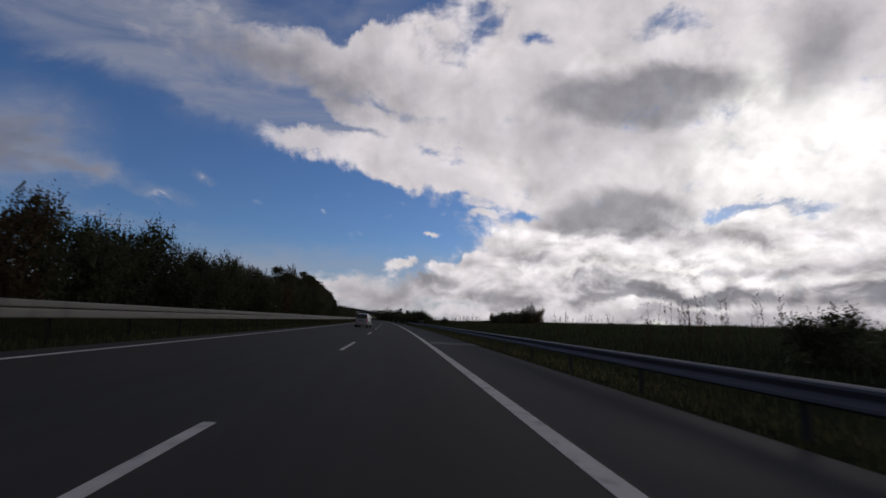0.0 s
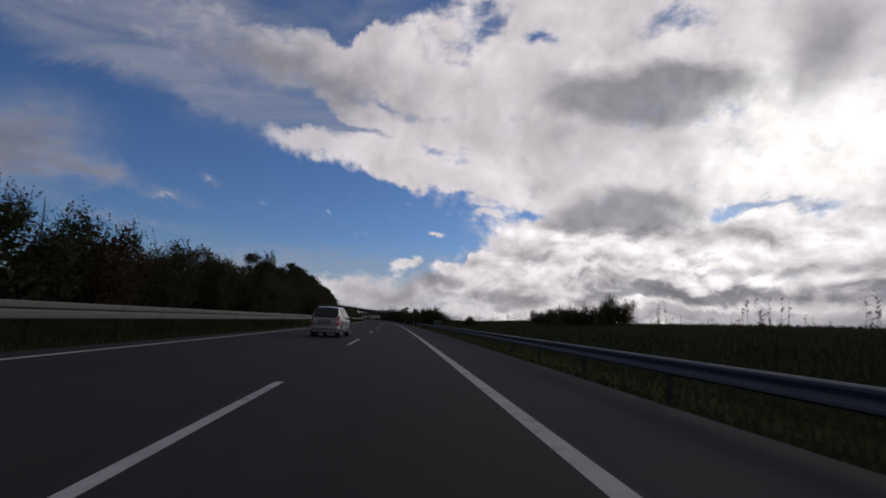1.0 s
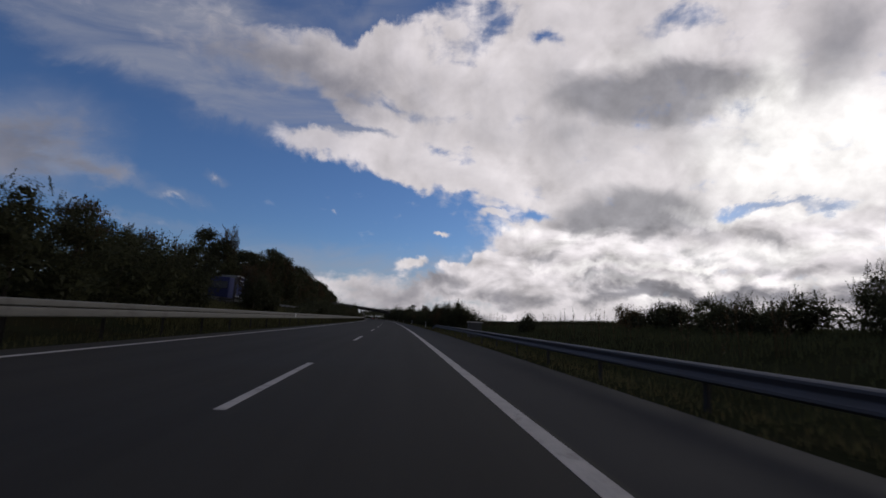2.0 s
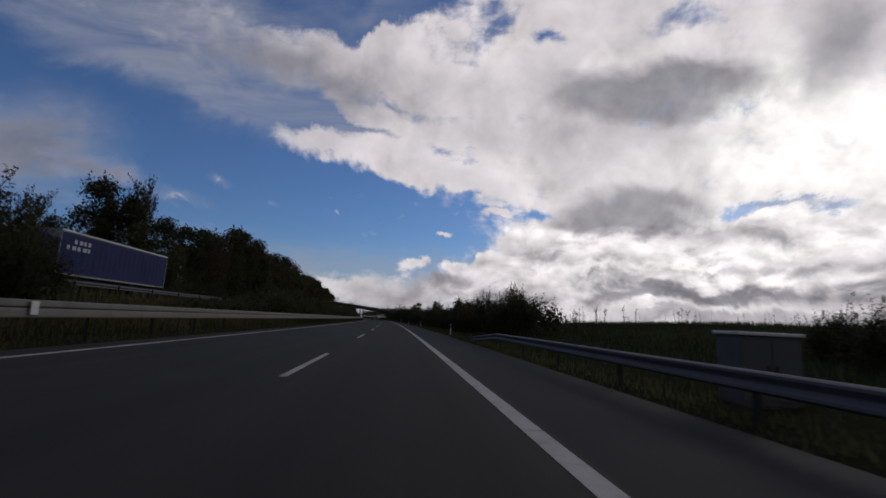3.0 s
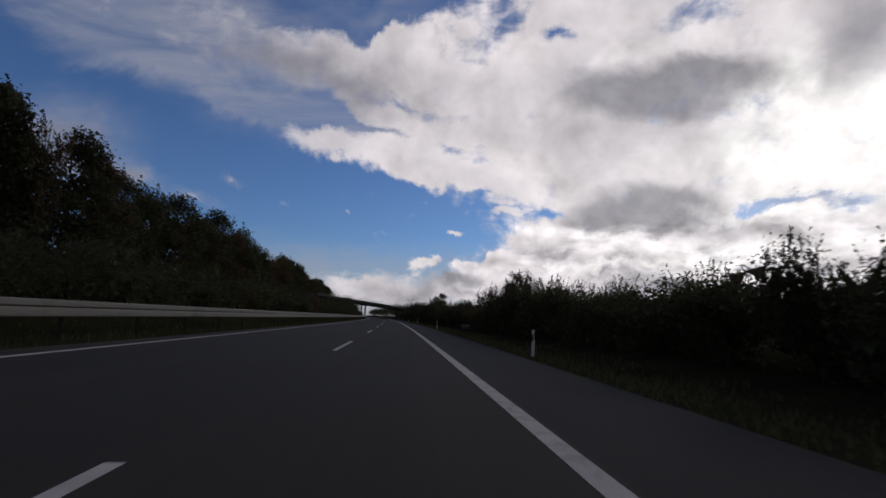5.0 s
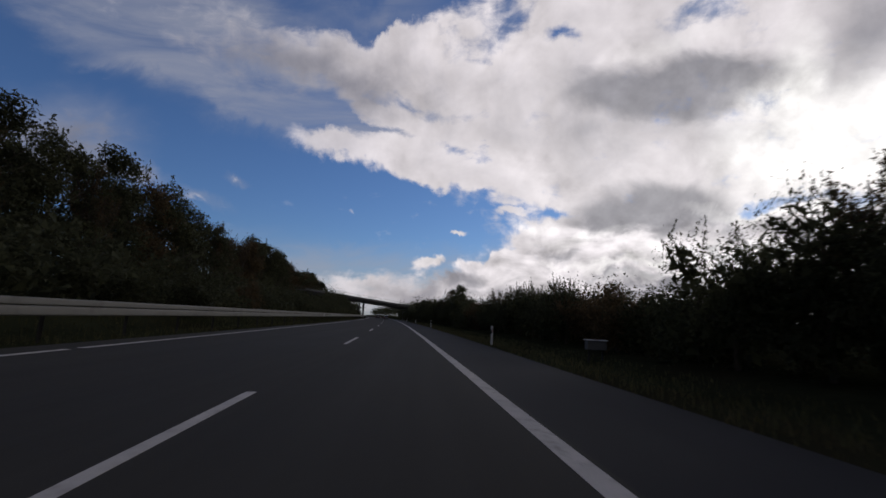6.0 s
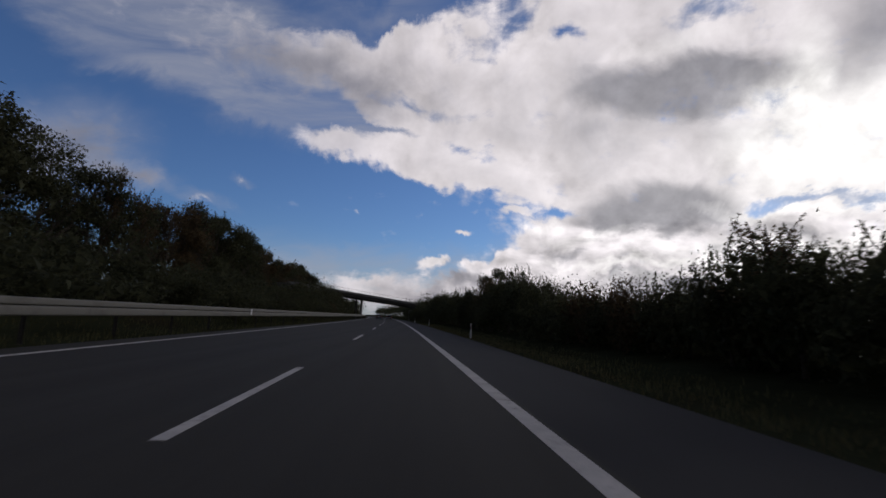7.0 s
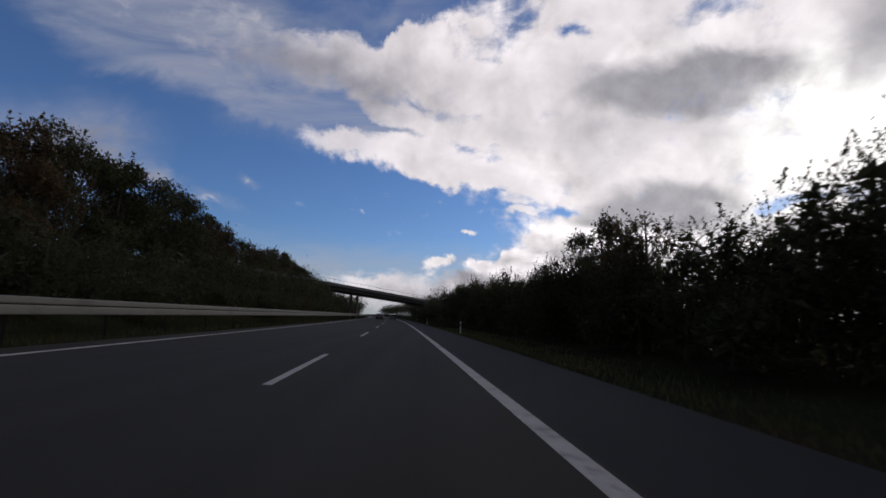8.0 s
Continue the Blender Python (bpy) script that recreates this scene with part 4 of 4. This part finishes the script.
CAR_TOP = [(0, 0.66), (0.02, 0.90), (0.06, 1.02), (0.20, 1.22), (0.40, 1.47), (0.52, 1.535), (0.8, 1.565), (1.3, 1.59), (1.9, 1.575), (2.25, 1.51), (2.6, 1.33), (3.0, 1.08), (3.3, 0.97), (3.62, 0.86), (3.8, 0.70), (3.88, 0.5)]
CAR_BELT = [(0, 0.74), (0.3, 0.99), (1.0, 0.97), (2.0, 0.93), (2.9, 0.88), (3.6, 0.74), (3.88, 0.48)]
CAR_WIDE = [(0, 0.66), (0.05, 0.75), (0.14, 0.81), (0.3, 0.86), (0.8, 0.88), (2.8, 0.88), (3.4, 0.84), (3.7, 0.74), (3.88, 0.56)]


def soft_table(x, table):
    return (lerp_table(x - 0.05, table) + 2 * lerp_table(x, table) + lerp_table(x + 0.05, table)) / 4 if 0.1 < x < 3.78 else lerp_table(x, table)


def skin(y, v):
    """A point of the body's right half: y along the car from its rear, v from the sill (0) over belt (3) and roof edge (4) to the middle (6)."""
    top, wide = soft_table(y, CAR_TOP), soft_table(y, CAR_WIDE)
    belt = min(soft_table(y, CAR_BELT), top - 0.02)
    sill = 0.24
    k = min(1.0, max(0.0, (top - belt) / 0.35))
    roof = wide - 0.36 * (top - belt)
    pts = [(wide * 0.93, sill), (wide * 0.995, sill + 0.14), (wide, sill + (belt - sill) * 0.55), (wide * 0.975, belt), (roof, top - 0.075 * k), (roof * 0.72, top - 0.018 * k), (0.0, top)]
    i = min(int(v), 5)
    f = v - i
    p0, p1, p2, p3 = pts[max(i - 1, 0)], pts[i], pts[i + 1], pts[min(i + 2, 6)]
    if i in (3,):
        q = [p1[a] + (p2[a] - p1[a]) * f + (0.03 * k * math.sin(math.pi * f) if a == 0 else 0) for a in (0, 1)]
    else:
        q = [0.5 * (2 * p1[a] + (p2[a] - p0[a]) * f + (2 * p0[a] - 5 * p1[a] + 4 * p2[a] - p3[a]) * f * f + (3 * p1[a] - p0[a] - 3 * p2[a] + p3[a]) * f ** 3) for a in (0, 1)]
    return Vector((max(q[0], 0.0), y, q[1]))


def skin_patch(y0, y1, v0, v1, lift, nu=10, nv=6, side=1, y0_top=None, y1_top=None):
    """A piece of the body's skin, lifted off it a little: glass, seam, lens."""
    verts, faces = [], []
    for j in range(nv + 1):
        f = j / nv
        v = v0 + (v1 - v0) * f
        a = y0 + ((y0_top if y0_top is not None else y0) - y0) * f
        b = y1 + ((y1_top if y1_top is not None else y1) - y1) * f
        for i in range(nu + 1):
            y = a + (b - a) * i / nu
            p = skin(y, v)
            du, dv = skin(y + 0.01, v) - skin(y - 0.01, v), skin(y, min(v + 0.02, 6)) - skin(y, max(v - 0.02, 0))
            nrm = du.cross(dv)
            nrm = nrm.normalized() if nrm.length > 1e-9 else Vector((0, 0, 1))
            if nrm.dot(Vector((p.x, 0, p.z - 0.6))) < 0:
                nrm = -nrm
            p = p + nrm * lift
            verts.append(Vector((p.x * side, p.y, p.z)))
    k = nu + 1
    for j in range(nv):
        for i in range(nu):
            q = (j * k + i, j * k + i + 1, (j + 1) * k + i + 1, (j + 1) * k + i)
            faces.append(q if side > 0 else q[::-1])
    return verts, faces


def bumper(y0, out, z0, z1, wide, back):
    """A bumper that wraps round the end of the car."""
    verts, faces = [], []
    sec = [(-0.06, 0.0), (-0.02, 0.1), (0.012, 0.32), (0.024, 0.6), (0.016, 0.84), (-0.012, 0.95), (-0.05, 1.0)]
    n = 44
    for i in range(n + 1):
        a = -1 + 2 * i / n
        x = wide * math.copysign(abs(a) ** 0.8, a)
        y = y0 + out * (abs(a) ** 15) * back
        d = Vector((a ** 3 * 0.9, -out, 0)).normalized()
        for o, h in sec:
            p = Vector((x, y, z0 + (z1 - z0) * h)) + d * o
            verts.append(p)
    k = len(sec)
    for i in range(n):
        for j in range(k - 1):
            faces.append((i * k + j, (i + 1) * k + j, (i + 1) * k + j + 1, i * k + j + 1))
    return verts, faces


def hatchback(m, paint, label, detail=True):
    car = empty("car", m)
    ys = [0, 0.01, 0.03, 0.06, 0.1, 0.15] + [0.2 + 0.08 * i for i in range(45)] + [3.78, 3.83, 3.88]
    nv = 36
    verts, faces = [], []
    for y in ys:
        half = [skin(y, 6 * j / nv) for j in range(nv + 1)]
        verts += half + [Vector((-p.x, p.y, p.z)) for p in reversed(half[:-1])]
    k = 2 * nv + 1
    for i in range(len(ys) - 1):
        for j in range(k - 1):
            faces.append((i * k + j, (i + 1) * k + j, (i + 1) * k + j + 1, i * k + j + 1))
        faces.append((i * k + k - 1, (i + 1) * k + k - 1, (i + 1) * k, i * k))
    for base, flip in ((0, False), ((len(ys) - 1) * k, True)):
        for j in range(nv):
            a, b, c, d = base + j, base + j + 1, base + k - 2 - j, base + k - 1 - j
            q = (a, b, c, d) if b != c else (a, b, d)
            faces.append(q if not flip else q[::-1])
    part("body", mesh_from("body", verts, faces, paint, True), car)
    part("rear_bumper", mesh_from("rear_bumper", *bumper(0.012, 1, 0.27, 0.60, 0.872, 0.5), paint, True), car)
    part("front_bumper", mesh_from("front_bumper", *bumper(3.9, -1, 0.24, 0.6, 0.80, 0.40), paint, True), car)
    part("rear_window", mesh_from("rear_window", *join(skin_patch(0.055, 0.47, 4.10, 6, 0.008, y0_top=0.05), skin_patch(0.055, 0.47, 4.10, 6, 0.008, side=-1, y0_top=0.05)), M_GLASS, True), car)
    part("windscreen", mesh_from("windscreen", *join(skin_patch(2.32, 2.98, 4.08, 6, 0.006), skin_patch(2.32, 2.98, 4.08, 6, 0.006, side=-1)), M_GLASS, True), car)
    bm = bmesh.new()
    box_bm(bm, (1.5, 0.06, 0.12), (0, 0.06, 0.27), 0.02)
    part("rear_apron", bm, car, "", M_BLACK)
    for side in (1, -1):
        part("side_window", mesh_from("side_window", *skin_patch(1.04, 1.74, 3.06, 3.93, 0.006, side=side, y0_top=0.66), M_GLASS, True), car)
        part("side_window", mesh_from("side_window", *skin_patch(1.80, 2.92, 3.06, 3.93, 0.006, side=side, y1_top=2.2), M_GLASS, True), car)
        lamp = part("tail_lamp", mesh_from("tail_lamp", *join(skin_patch(0.003, 0.18, 2.3, 3.3, 0.014, 12, 8, side, 0.012, 0.30), skin_patch(0.012, 0.30, 3.3, 3.75, 0.014, 12, 4, side, 0.05, 0.22)), M_RED, True), car)
        part("lamp_strip", mesh_from("lamp_strip", *skin_patch(0.012, 0.13, 2.95, 3.3, 0.019, 8, 3, side), M_CLEAR, True), lamp, "pale reversing light strip")
        part("head_lamp", mesh_from("head_lamp", *skin_patch(3.46, 3.76, 2.4, 3.6, 0.01, 8, 6, side), M_CLEAR, True), car)
        part("door_trim", mesh_from("door_trim", *skin_patch(1.0, 2.75, 1.62, 1.76, 0.014, 20, 2, side), M_ALLOY if detail else paint, True), car, "pale strip along the doors")
        # a flat grey line stands in for the shade along the belt crease
        part("body_crease", mesh_from("body_crease", *skin_patch(0.34, 3.1, 2.72, 2.78, 0.004, 24, 1, side), M_GREYPAINT, True), car)
        for y, top in ((1.02, 1.0), (1.77, 1.77), (2.78, 2.9)):
            part("door_seam", mesh_from("door_seam", *skin_patch(y, y + 0.014, 0.5, 3.0, 0.003, 1, 12, side, top, top + 0.014), M_BLACK), car)
        for y in (1.2, 2.0):
            p = skin(y, 2.55)
            bm = bmesh.new()
            box_bm(bm, (0.03, 0.19, 0.035), (side * (p.x + 0.02), y, p.z), 0.012)
            part("door_handle", bm, car, "", paint, True)
        bm = bmesh.new()
        box_bm(bm, (0.2, 0.1, 0.13), (side * 0.97, 2.72, 1.0), 0.035)
        part("wing_mirror", bm, car, "black wing mirror", M_BLACK, True)
        for y in (0.74, 3.31):
            part("wheel_arch", mesh_from("wheel_arch", *[(lambda vf: ([Vector((side * v.x, v.y + y, v.z + 0.31)) for v in vf[0]], vf[1]))(lathe([(0.6, 0.01), (0.6, 0.36), (skin(y, 1.2).x + 0.012, 0.355), (skin(y, 1.2).x + 0.012, 0.3)], 30))][0], M_BLACK), car)
            wheel(car, side * 0.792, y, 0.305, side)
    # no hollow is cut: a grey slab carries the plate recess's shade as colour
    bm = bmesh.new()
    box_bm(bm, (0.72, 0.03, 0.2), (0, -0.015, 0.80), 0.015)
    part("plate_recess", bm, car, "grey slab coloured as the shaded recess above the bumper", M_GREYPAINT)
    bm = bmesh.new()
    box_bm(bm, (0.52, 0.012, 0.11), (0, -0.036, 0.79), 0.003)
    plate = part("number_plate", bm, car, "plain pale plate", M_PLATE)
    bm = bmesh.new()
    for i in range(6):
        box_bm(bm, (0.05, 0.004, 0.06), (-0.17 + i * 0.068, -0.044, 0.79))
    part("plate_bars", bm, plate, "", M_CONCRETE)
    bm = bmesh.new()
    bmesh.ops.create_cone(bm, segments=20, radius1=0.045, radius2=0.04, depth=0.015, cap_ends=True, matrix=Matrix.Translation((0, 0.0, 0.95)) @ Matrix.Rotation(math.pi / 2, 4, "X"))
    part("emblem", bm, car, "round chrome emblem", M_ALLOY)
    bm = bmesh.new()
    bmesh.ops.create_cone(bm, segments=8, radius1=0.012, radius2=0.005, depth=0.22, cap_ends=True, matrix=Matrix.Translation((0, 0.62, 1.63)) @ Matrix.Rotation(-0.5, 4, "X"))
    part("aerial", bm, car, "", M_BLACK)
    return tagged(car, label, "car", group="cars on the motorway")


hatchback(at(59.85, -4.14, 0.0, -6.5) @ Matrix.Diagonal((0.97, 0.96, 1.12, 1)), M_SILVER, "silver five-door hatchback with red tail lamps in the outer lane")
hatchback(at(384, -4.0, 0.0) @ Matrix.Diagonal((1.03, 1.12, 0.98, 1)), M_DARKPAINT, "dark hatchback far ahead in the outer lane", False)
hatchback(at(402, -0.2, 0.0) @ Matrix.Diagonal((1.02, 1.1, 0.95, 1)), M_GREYPAINT, "dull grey hatchback far ahead in the inner lane", False)


def lorry(m):
    """Trailer and tractor; y runs from the trailer's tail to the tractor's nose."""
    truck = empty("lorry", m)
    L, W, z0, z1 = 13.6, 2.5, 1.2, 4.05
    bm = bmesh.new()
    box_bm(bm, (W - 0.08, L - 0.06, z1 - z0 - 0.1), (0, L / 2, (z0 + z1) / 2), 0.02)
    part("trailer_box", bm, truck, "", M_GREYPAINT)
    for side in (1, -1):
        verts, faces = [], []
        nx, nz = 110, 6
        for j in range(nz + 1):
            for i in range(nx + 1):
                y, z = 0.08 + (L - 0.16) * i / nx, z0 + 0.12 + (z1 - z0 - 0.26) * j / nz
                b = 0.018 * math.sin(i * 2 * math.pi / 5.0) * math.sin(math.pi * j / nz) + 0.012 * noise.noise((y * 1.5, z, 2.0))
                verts.append(Vector((side * (W / 2 - 0.01 + b), y, z)))
        for j in range(nz):
            for i in range(nx):
                a = j * (nx + 1) + i
                q = (a, a + 1, a + nx + 2, a + nx + 1)
                faces.append(q if side > 0 else q[::-1])
        cur = part("curtain", mesh_from("curtain", verts, faces, M_CURTAIN, True), truck, "blue tarpaulin curtain")
        bm = bmesh.new()
        for r, widths in ((0, (0.34, 0.3, 0.42, 0.3)), (1, (0.3, 0.5, 0.36, 0.44, 0.3))):
            y = 10.9
            for w in widths:
                box_bm(bm, (0.01, w * 0.8, 0.26), (side * (W / 2 + 0.03), y, 3.4 - r * 0.42), 0.004)
                y += w + 0.1
        part("lettering_bars", bm, cur, "", M_LETTER)
        for z, h, mt, lb in ((z1 - 0.03, 0.07, M_WHITE, "pale rail along the curtain"), (z0 + 0.04, 0.12, M_DARKPAINT, "")):
            bm = bmesh.new()
            box_bm(bm, (0.06, L, h), (side * W / 2, L / 2, z), 0.01)
            part("side_rail", bm, truck, lb, mt)
        for z, y in ((0.95, 7.6), (0.95, 10.2)):
            bm = bmesh.new()
            box_bm(bm, (0.04, 2.0, 0.1), (side * 1.18, y, z), 0.01)
            part("underrun_guard", bm, truck, "", M_WHITE)
        for y in (1.6, 2.9, 4.2, 11.6, 15.6):
            wheel(truck, side * 1.05, y, 0.5, side, M_POST, 0.34)
    for y in (0.02, L - 0.02):
        bm = bmesh.new()
        box_bm(bm, (W - 0.02, 0.05, z1 - z0), (0, y, (z0 + z1) / 2), 0.01)
        part("end_wall", bm, truck, "", M_GREYPAINT)
    bm = bmesh.new()
    for x in (-0.5, 0.5):
        box_bm(bm, (0.12, L + 3.0, 0.28), (x, L / 2 + 1.6, 1.0))
    part("chassis", bm, truck, "", M_BLACK)
    bm = bmesh.new()
    box_bm(bm, (2.45, 2.2, 2.75), (0, L + 1.9, 2.25), 0.14)
    for v in bm.verts:
        if v.co.y > L + 2.6 and v.co.z > 2.2:
            v.co.y -= 0.16 * (v.co.z - 2.2)
    cab = part("cab", bm, truck, "dark blue cab", M_CURTAIN, True)
    bm = bmesh.new()
    box_bm(bm, (2.2, 0.04, 0.9), (0, L + 2.97, 2.6), 0.01, Matrix.Rotation(0.15, 4, "X"))
    part("windscreen", bm, cab, "", M_GLASS)
    bm = bmesh.new()
    box_bm(bm, (2.4, 0.3, 0.5), (0, L + 2.95, 0.7), 0.05)
    part("front_bumper", bm, cab, "", M_BLACK)
    return tagged(truck, "articulated lorry with a blue tarpaulin trailer on the opposite carriageway", "lorry")


lorry(at(142.2, -22.25, BANK, 180))


# ---------------------------------------------------------------- roadside things
def marker_post(m):
    thing = empty("marker_post", m)
    bm = bmesh.new()

    def prism(z0, z1, grow=0.0, slant=0.0):
        sec = [(-0.06 - grow, 0.03 + grow), (-0.045 - grow, -0.035 - grow), (0.0, -0.055 - grow), (0.045 + grow, -0.035 - grow), (0.06 + grow, 0.03 + grow)]
        lo = [bm.verts.new((x, y, z0 + slant * x)) for x, y in sec]
        hi = [bm.verts.new((x, y, z1 + slant * x)) for x, y in sec]
        for i in range(5):
            j = (i + 1) % 5
            bm.faces.new((lo[i], lo[j], hi[j], hi[i]))
        bm.faces.new(lo[::-1])
        bm.faces.new(hi)

    prism(-0.1, 1.0, 0.0, 0.0)
    part("shaft", bm, thing, "white plastic shaft", M_WHITE)
    bm = bmesh.new()
    prism(0.62, 0.86, 0.003, 1.0)
    band = part("band", bm, thing, "slanted black band", M_BLACK)
    bm = bmesh.new()
    box_bm(bm, (0.045, 0.008, 0.17), (0, -0.062, 0.74), 0.003)
    part("reflector", bm, band, "pale reflector", M_CLEAR)
    bm = bmesh.new()
    prism(1.0, 1.02, 0.004, 0.0)
    part("cap", bm, thing, "", M_BLACK)
    return tagged(thing, "white roadside marker post with a slanted black band", "marker post", group="marker posts")


first_post = marker_post(at(141.2, 5.3, -0.03))
for s, n in ((181, 5.2), (220.9, 5.1), (260.2, 4.95), (300, 5.1), (340, 5.1)):
    copy_thing(first_post, at(s, n, -0.03))


def roadside_cabinet(m):
    thing = empty("roadside_cabinet", m)
    bm = bmesh.new()
    box_bm(bm, (1.2, 0.7, 1.3), (0, 0, 0.65), 0.02)
    part("body", bm, thing, "", M_CABINET)
    for x in (-0.29, 0.29):
        bm = bmesh.new()
        box_bm(bm, (0.55, 0.02, 1.1), (x, -0.36, 0.66), 0.006)
        door = part("door", bm, thing, "", M_CABINET)
        bm = bmesh.new()
        box_bm(bm, (0.03, 0.03, 0.12), (x * 0.3, -0.385, 0.7), 0.006)
        part("handle", bm, door, "", M_BLACK)
    bm = bmesh.new()
    box_bm(bm, (1.3, 0.82, 0.07), (0, 0, 1.335), 0.02)
    part("lid", bm, thing, "pale overhanging lid", M_WHITE)
    bm = bmesh.new()
    box_bm(bm, (1.15, 0.65, 0.3), (0, 0, -0.1), 0.01)
    part("plinth", bm, thing, "", M_CONCRETE)
    return tagged(thing, "grey roadside cabinet with a pale lid behind the guard rail", "cabinet")


roadside_cabinet(at(106.6, 7.1, -0.08, -4))


def low_box(m):
    """A low pale box on two stubs, before the hedge."""
    thing = empty("junction_box", m)
    bm = bmesh.new()
    box_bm(bm, (0.74, 0.3, 0.34), (0, 0, 0.55), 0.02)
    part("body", bm, thing, "", M_CABINET)
    bm = bmesh.new()
    box_bm(bm, (0.8, 0.36, 0.03), (0, 0, 0.74), 0.008)
    part("lid", bm, thing, "pale flat lid", M_WHITE)
    for x in (-0.26, 0.26):
        bm = bmesh.new()
        box_bm(bm, (0.06, 0.06, 0.6), (x, 0, 0.1), 0.006)
        part("leg", bm, thing, "", M_POST)
    return tagged(thing, "low pale grey junction box on two stubs before the hedge", "junction box")


low_box(at(213, 7.4, ground_z(213, 7.4) + 0.05, -3))


def rail_marker(m):
    bm = bmesh.new()
    box_bm(bm, (0.03, 0.28, 0.36), (0, 0, 0.15), 0.02)
    ob = part("rail_marker", bm, None, "", M_WHITE)
    ob.matrix_world = m
    return tagged(ob, "small white marker plate fixed on the steel barrier", "marker plate", group="barrier markers")


for s in (111.5, 260.3):
    rail_marker(at(s, -9.63, 0.86))


# ---------------------------------------------------------------- grass, weeds
def blades(name, count, s0, s1, n0, n1, tall, wide, mat, seed, lean=0.35):
    r = np.random.default_rng(seed)
    verts, faces = [], []
    for i in range(count):
        s, n = r.uniform(s0, s1), r.uniform(n0, n1)
        z = ground_z(s, n) - 0.02
        p = P(s, n, z)
        h = tall * (0.4 + 0.9 * r.random())
        a = r.uniform(0, 6.283)
        b = r.uniform(0, 6.283)
        w = Vector((math.cos(a), math.sin(a), 0)) * wide * 0.5
        d = Vector((math.cos(b), math.sin(b), 0)) * h * lean * r.random()
        k = len(verts)
        m = p + d * 0.35 + Vector((0, 0, h * 0.55))
        verts += [p - w, p + w, m + w * 0.7, m - w * 0.7, p + d + Vector((0, 0, h))]
        faces += [(k, k + 1, k + 2, k + 3), (k + 3, k + 2, k + 4)]
    return part(name, mesh_from(name, verts, faces, mat))


tagged(blades("verge_grass", 34000, -2, 320, 4.62, 8.0, 0.16, 0.022, M_GRASS, 41), "dark green mown grass of the verge beside the hard shoulder", "grass", kind="stuff")
tagged(blades("verge_dry_grass", 9000, -2, 320, 4.6, 5.9, 0.16, 0.018, M_DRY, 42), "dry stalks among the verge grass", "grass", kind="stuff")
tagged(blades("median_grass", 20000, -2, 330, -12.6, -9.15, 0.22, 0.028, M_GRASS, 43), "dark rough grass below the steel barrier", "grass", kind="stuff")
tagged(blades("bank_grass", 9000, 88, 156, -17, -11, 0.5, 0.06, M_GRASS, 44), "rough grass on the bank up to the opposite carriageway", "grass", kind="stuff")
tagged(blades("field_grass", 36000, 2, 132, 6.6, 34, 0.30, 0.05, M_FIELD, 45), "tall dark grass of the field behind the guard rail", "grass", kind="stuff")

tagged(blades("ridge_grass", 16000, 30, 190, 33, 62, 0.5, 0.08, M_FIELD, 46), "tall dark grass on the low ridge of the field", "grass", kind="stuff")


def weeds():
    r = random.Random(8)
    pieces = []
    rows = [(s, n) for s in range(14, 110, 2) for n in (r.uniform(9, 24),) if r.random() < 0.6]
    rows += [(r.uniform(13, 19), r.uniform(10.5, 12.5)) for _ in range(30)] + [(r.uniform(70, 150), r.uniform(28, 50)) for _ in range(90)]
    for _ in range(46):
        a, b = r.uniform(18, 136), r.uniform(10.6, 13.6)
        rows += [(a + r.uniform(-0.6, 0.6), b + r.uniform(-0.4, 0.4)) for _ in range(r.randint(2, 6))]
    for s, n in rows:
        p = P(s, n, ground_z(s, n) - 0.05)
        h = r.uniform(1.3, 2.3) if s < 20 else r.uniform(1.2, 2.1) if 10.2 < n < 14 else r.uniform(0.8, 1.5)
        e = p + Vector((r.uniform(-0.2, 0.2), r.uniform(-0.2, 0.2), h))
        pieces.append(tube([p, p.lerp(e, 0.5) + Vector((r.uniform(-0.04, 0.04), 0, 0)), e], [0.012, 0.009, 0.004], 4))
        for i in range(14):
            f = r.uniform(0.35, 1.0)
            c = p.lerp(e, f)
            a = r.uniform(0, 6.28)
            d = Vector((math.cos(a), math.sin(a), r.uniform(0.2, 1.2))) * r.uniform(0.08, 0.2)
            w = Vector((-math.sin(a), math.cos(a), 0)) * 0.022
            pieces.append(([c, c + d * 0.5 + w, c + d, c + d * 0.5 - w], [(0, 1, 2, 3)]))
    v, f = join(*pieces)
    return part("weeds", mesh_from("weeds", v, f, M_LEAF_RUST))


tagged(weeds(), "tall withered weeds standing over the field grass", "weeds", kind="stuff")
